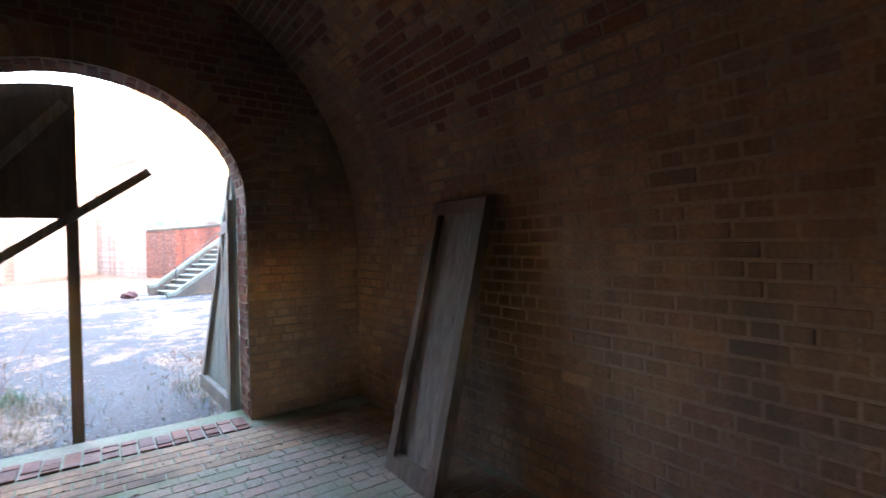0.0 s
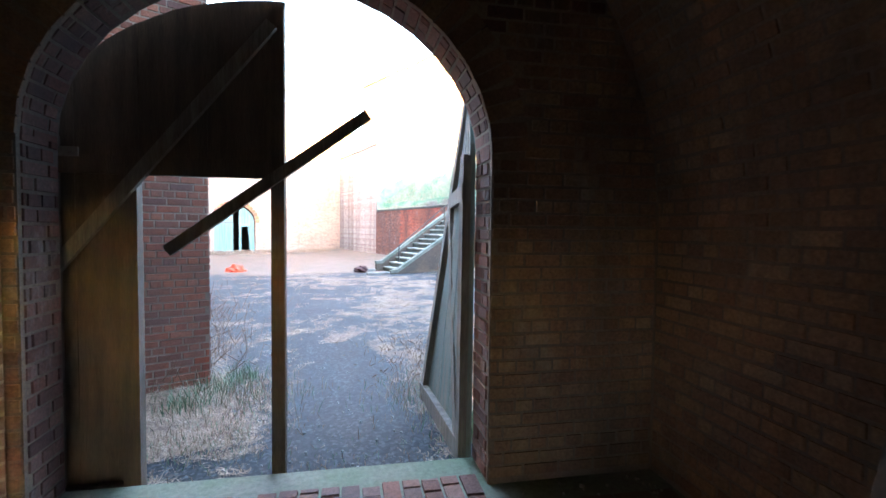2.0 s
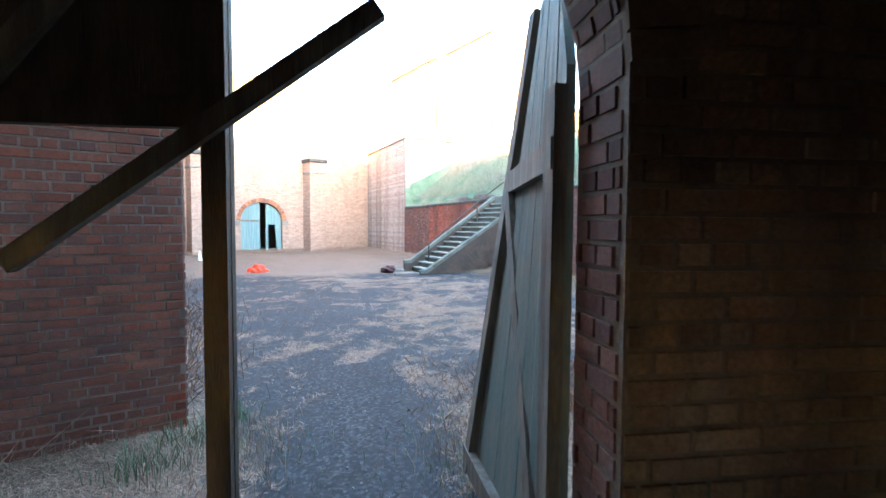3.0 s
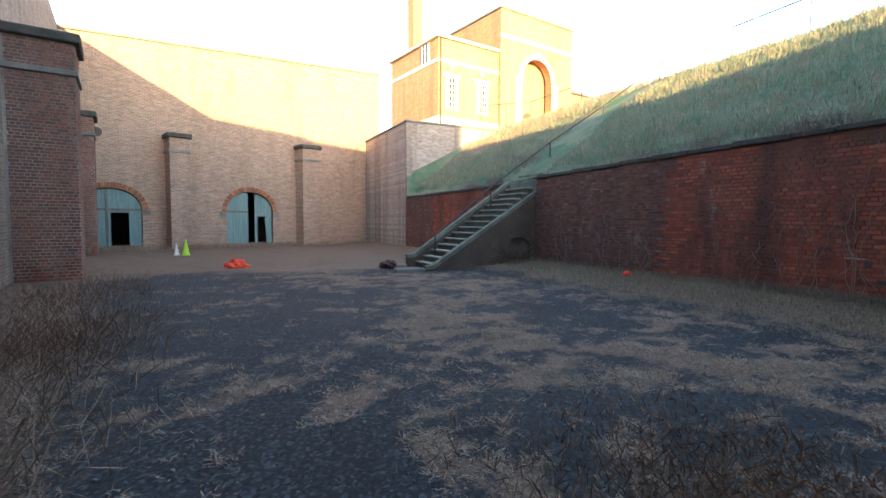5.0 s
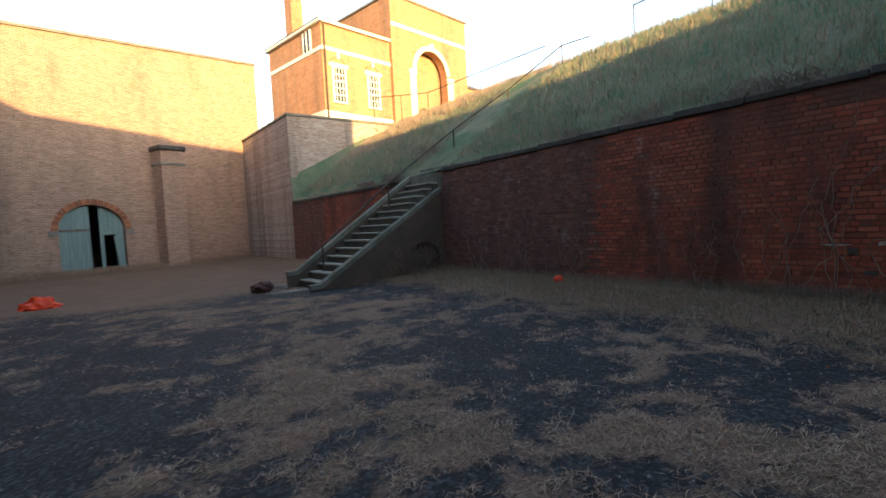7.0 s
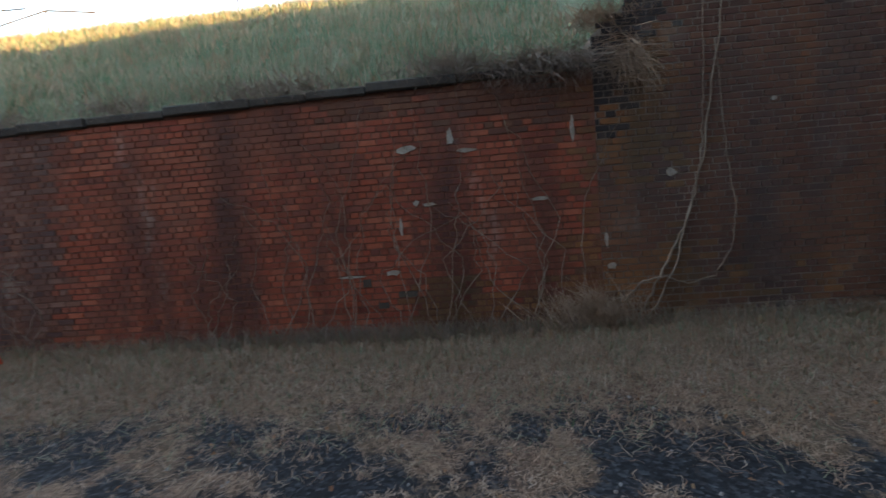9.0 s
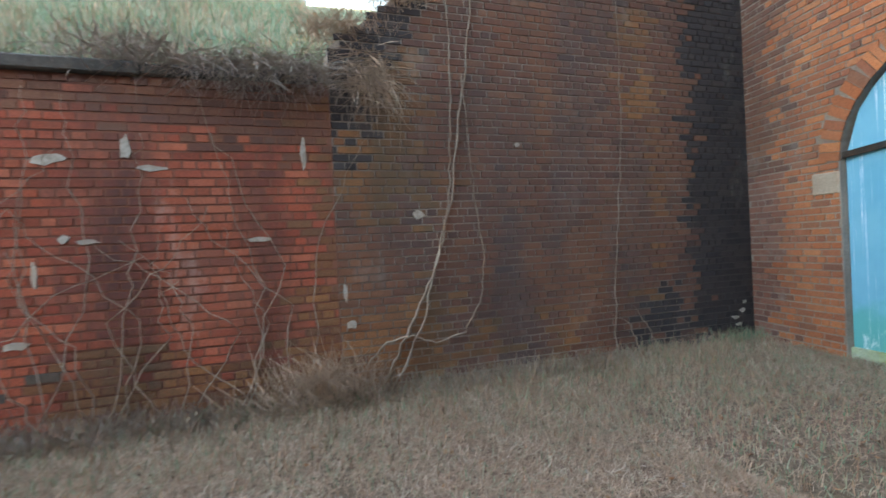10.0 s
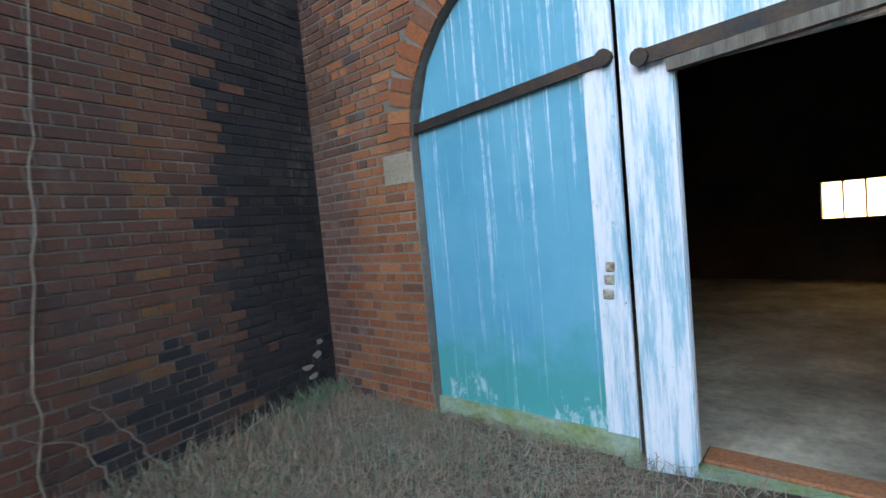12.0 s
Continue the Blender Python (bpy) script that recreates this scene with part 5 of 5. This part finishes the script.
for u, h in ((5.9, 2.2), (6.4, 2.6), (6.9, 2.3), (7.3, 2.5), (7.9, 1.9), (8.4, 2.5), (9.1, 2.0), (9.8, 1.5), (12.6, 1.3), (13.6, 1.8), (15.2, 1.4)):
    stems = []
    for _ in range(4):
        a = u + rng.uniform(-0.4, 0.4)
        b, c = a + rng.uniform(-0.5, 0.5), a + rng.uniform(-0.8, 0.8)
        hh = h * rng.uniform(0.5, 1.1)
        stems.append(strand(R, [(a, 0.04, -0.05), (b, 0.05, hh * 0.45), ((b + c) / 2 + rng.uniform(-0.2, 0.2), 0.045, hh * 0.8), (c, 0.03, hh)], 0.006, 0.0025, 0.045, 5))
    vine("climbing_vine", R(u, 0.03, 0), stems, "tangle of thin bare vine stems on red brick")


def brush(name, at, n, spread, h, mat, label, droop=0.0, F=None):
    """A thicket of fine twigs in one mesh: far too many to count."""
    vs, fs = [], []
    for _ in range(n):
        p = Vector((at[0] + rng.gauss(0, spread[0]), at[1] + rng.gauss(0, spread[1]), at[2] + rng.gauss(0, spread[2]) * 0.5))
        d = Vector((rng.gauss(0, 0.5), rng.gauss(0, 0.5), rng.uniform(0.3, 1) if not droop else rng.uniform(-1, 0.3))).normalized() * h * rng.uniform(0.4, 1)
        s = d.cross(Vector((rng.random(), rng.random(), rng.random()))).normalized() * rng.uniform(0.0018, 0.004)
        bend = Vector((rng.gauss(0, 0.12), rng.gauss(0, 0.12), rng.gauss(0, 0.05) - droop * 0.15)) * h
        k = len(vs)
        q, e = p + d * 0.5 + bend * 0.4, p + d + bend
        vs += [(p - s)[:], (p + s)[:], (q + s)[:], (q - s)[:], e[:]]
        fs += [(k, k + 1, k + 2, k + 3), (k + 3, k + 2, k + 4)]
    me = bpy.data.meshes.new(name)
    me.from_pydata(vs, [], fs)
    return tagged(link_mesh(name, me, mat), label, "brush", kind="stuff")


straw_m = straw_mats[0]
for y, n, h in ((5.6, 900, 0.5), (6.2, 800, 0.45), (6.9, 600, 0.35), (8.6, 400, 0.25), (9.3, 400, 0.25), (11.0, 300, 0.25), (12.5, 300, 0.2), (19.2, 700, 0.35), (21, 500, 0.3)):
    brush("overhanging_brush", (11.35, y, top_line(y) + 0.12), n, (0.12, 0.28, 0.12), h, twig, "grey-brown twiggy brush hanging over the wall top", 0.6 if y < 6.5 else 0.0)
brush("hanging_grass", (11.28, 4.95, 2.95), 420, (0.04, 0.1, 0.2), 0.6, pale_straw, "pale grass tuft hanging from the wall corner", 1.6)
brush("root_heap", (11.08, 5.5, 0.05), 1100, (0.12, 0.24, 0.2), 0.45, pale_straw, "heap of dead stems at the wall foot")
brush("weed_thicket", (0.3, 10.6, -0.15), 2600, (0.55, 1.0, 0.05), 0.4, straw_mats[1], "brown dead weeds beside the piers")
brush("weed_thicket", (-0.4, 14.5, -0.15), 1800, (0.6, 1.3, 0.05), 0.4, straw_mats[1], "brown dead weeds beside the piers")
brush("weed_thicket", (0.3, 7.6, -0.15), 1600, (0.5, 0.7, 0.1), 0.5, straw_m, "dry weeds at the pier foot")
brush("leaf_litter", (4.2, 5.4, -0.14), 2600, (0.6, 0.6, 0.02), 0.14, straw_mats[1], "dead stalks and leaf litter by the open door")
brush("leaf_litter", (4.6, 5.9, -0.17), 1500, (0.8, 0.7, 0.02), 0.1, straw_m, "dead stalks and leaf litter by the open door")
brush("wall_foot_brush", (11.1, 8.0, -0.05), 3200, (0.12, 1.6, 0.06), 0.3, twig, "dead stalks along the wall foot")
brush("wall_foot_brush", (11.1, 3.4, -0.05), 1800, (0.12, 1.1, 0.06), 0.25, bark, "dead stalks along the wall foot")
brush("corner_moss_weeds", (11.2, 0.55, -0.03), 350, (0.08, 0.18, 0.05), 0.2, green_mats[0], "green weeds in the wall corner")
brush("stair_brush", (10.4, 16.7, 0.1), 500, (0.3, 0.06, 0.3), 0.9, twig, "bare brush hanging over the stair's side hole")
brush("stair_brush", (12.6, 18.3, 3.4), 900, (0.8, 0.3, 0.2), 0.4, twig, "bare brush beside the upper stair")

# dead leaves lying about
leaf_mat = rough_mat("dead_leaf", (0.2, 0.095, 0.05), (0.26, 0.15, 0.085), 8, 40)
vs, fs = [], []
for _ in range(700):
    if rng.random() < 0.5:
        x, y = rng.uniform(8.2, 11.2), rng.uniform(1.2, 9)
    else:
        x, y = rng.gauss(4.4, 0.7), rng.gauss(5.6, 0.7)
    z, a, s = ground_z(x, y) + 0.03, rng.random() * 6.28, rng.uniform(0.01, 0.024)
    k = len(vs)
    for i, r in enumerate((1.3, 0.7, 1.0, 0.7)):
        b = a + i * math.pi / 2
        vs.append((x + math.cos(b) * s * r, y + math.sin(b) * s * r, z + rng.uniform(-0.01, 0.02)))
    fs.append((k, k + 1, k + 2, k + 3))
me = bpy.data.meshes.new("dead_leaves")
me.from_pydata(vs, [], fs)
tagged(link_mesh("dead_leaves", me, leaf_mat), "curled brown dead leaves in the grass", "leaves", kind="stuff")


def cone(name, at, mat, h, label, fallen=False):
    c = group(name, at, label, "traffic cone", grp="traffic cones")
    m = Matrix.Translation(at) @ (Euler((radians(100), 0, radians(50))).to_matrix().to_4x4() if fallen else Matrix())
    if fallen:
        m = Matrix.Translation((0, 0, 0.14)) @ m
    bm = bmesh.new()
    bmesh.ops.create_cone(bm, segments=16, radius1=h * 0.22, radius2=h * 0.04, depth=h, cap_ends=True, matrix=m @ Matrix.Translation((0, 0, h / 2 + 0.03)))
    part("cone_body", bm, mat, c)
    bm = bmesh.new()
    bmesh.ops.create_cube(bm, size=1, matrix=m @ Matrix.Translation((0, 0, 0.02)) @ Matrix.Diagonal((h * 0.5, h * 0.5, 0.04, 1)))
    bmesh.ops.bevel(bm, geom=bm.edges[:], offset=0.012, segments=1, affect="EDGES")
    part("cone_base", bm, mat, c)


cone("traffic_cone", (0.95, 26.4, -0.2), lime_plastic, 0.62, "lime-green traffic cone standing in the yard")
cone("traffic_cone", (0.6, 26.6, -0.2), white_paint, 0.45, "white traffic cone standing in the yard")
# collapsed orange sheet
bm = bmesh.new()
bmesh.ops.create_uvsphere(bm, u_segments=18, v_segments=9, radius=1)
for v in bm.verts:
    k = 1 + 0.45 * noise.noise(v.co * 2.3)
    v.co = Vector((2.6 + v.co.x * 0.34 * k, 20.0 + v.co.y * 0.26 * k, -0.2 + max(0, v.co.z) * 0.26 * k - 0.01))
tagged(part("orange_tarp", bm, orange_plastic), "crumpled bright orange plastic sheet on the gravel", "tarp")
bm = bmesh.new()
bmesh.ops.create_uvsphere(bm, u_segments=20, v_segments=12, radius=0.1, matrix=Matrix.Translation((10.75, 12.4, -0.0)))
tagged(part("orange_ball", bm, orange_plastic, smooth=True), "small orange ball in the grass by the wall", "ball")
bm = bmesh.new()
bmesh.ops.create_icosphere(bm, subdivisions=3, radius=1)
for v in bm.verts:
    k = 1 + 0.4 * noise.noise(v.co * 1.9)
    v.co = Vector((6.75 + v.co.x * 0.26 * k, 17.9 + v.co.y * 0.2 * k, -0.08 + v.co.z * 0.14 * k))
tagged(part("dark_sack", bm, rough_mat("dark_red_cloth", (0.09, 0.03, 0.025), (0.05, 0.03, 0.03), 5, 40)), "dark reddish crumpled sack at the stair foot", "sack")
bush_spots = []
for cx, cy in ((1.3, 6.3), (0.75, 5.6), (2.75, 4.15), (2.6, 3.75), (1.0, 6.0)):
    for _ in range(160):
        x, y = rng.gauss(cx, 0.12), rng.gauss(cy, 0.12)
        bush_spots.append((x, y, ground_z(x, y), rng.uniform(0.05, 0.2), 0.008, 1.2))
blades("green_tuft", bush_spots, rng, green_mats, "small green grass tufts in the yard", "grass", 0.8)
for y, z in ((5.2, 3.3), (4.7, 3.65), (4.2, 4.0)):
    brush("overhanging_brush", (11.4, y, z), 600, (0.12, 0.2, 0.1), 0.35, straw_m, "dry grass overhanging the sloping wall top")
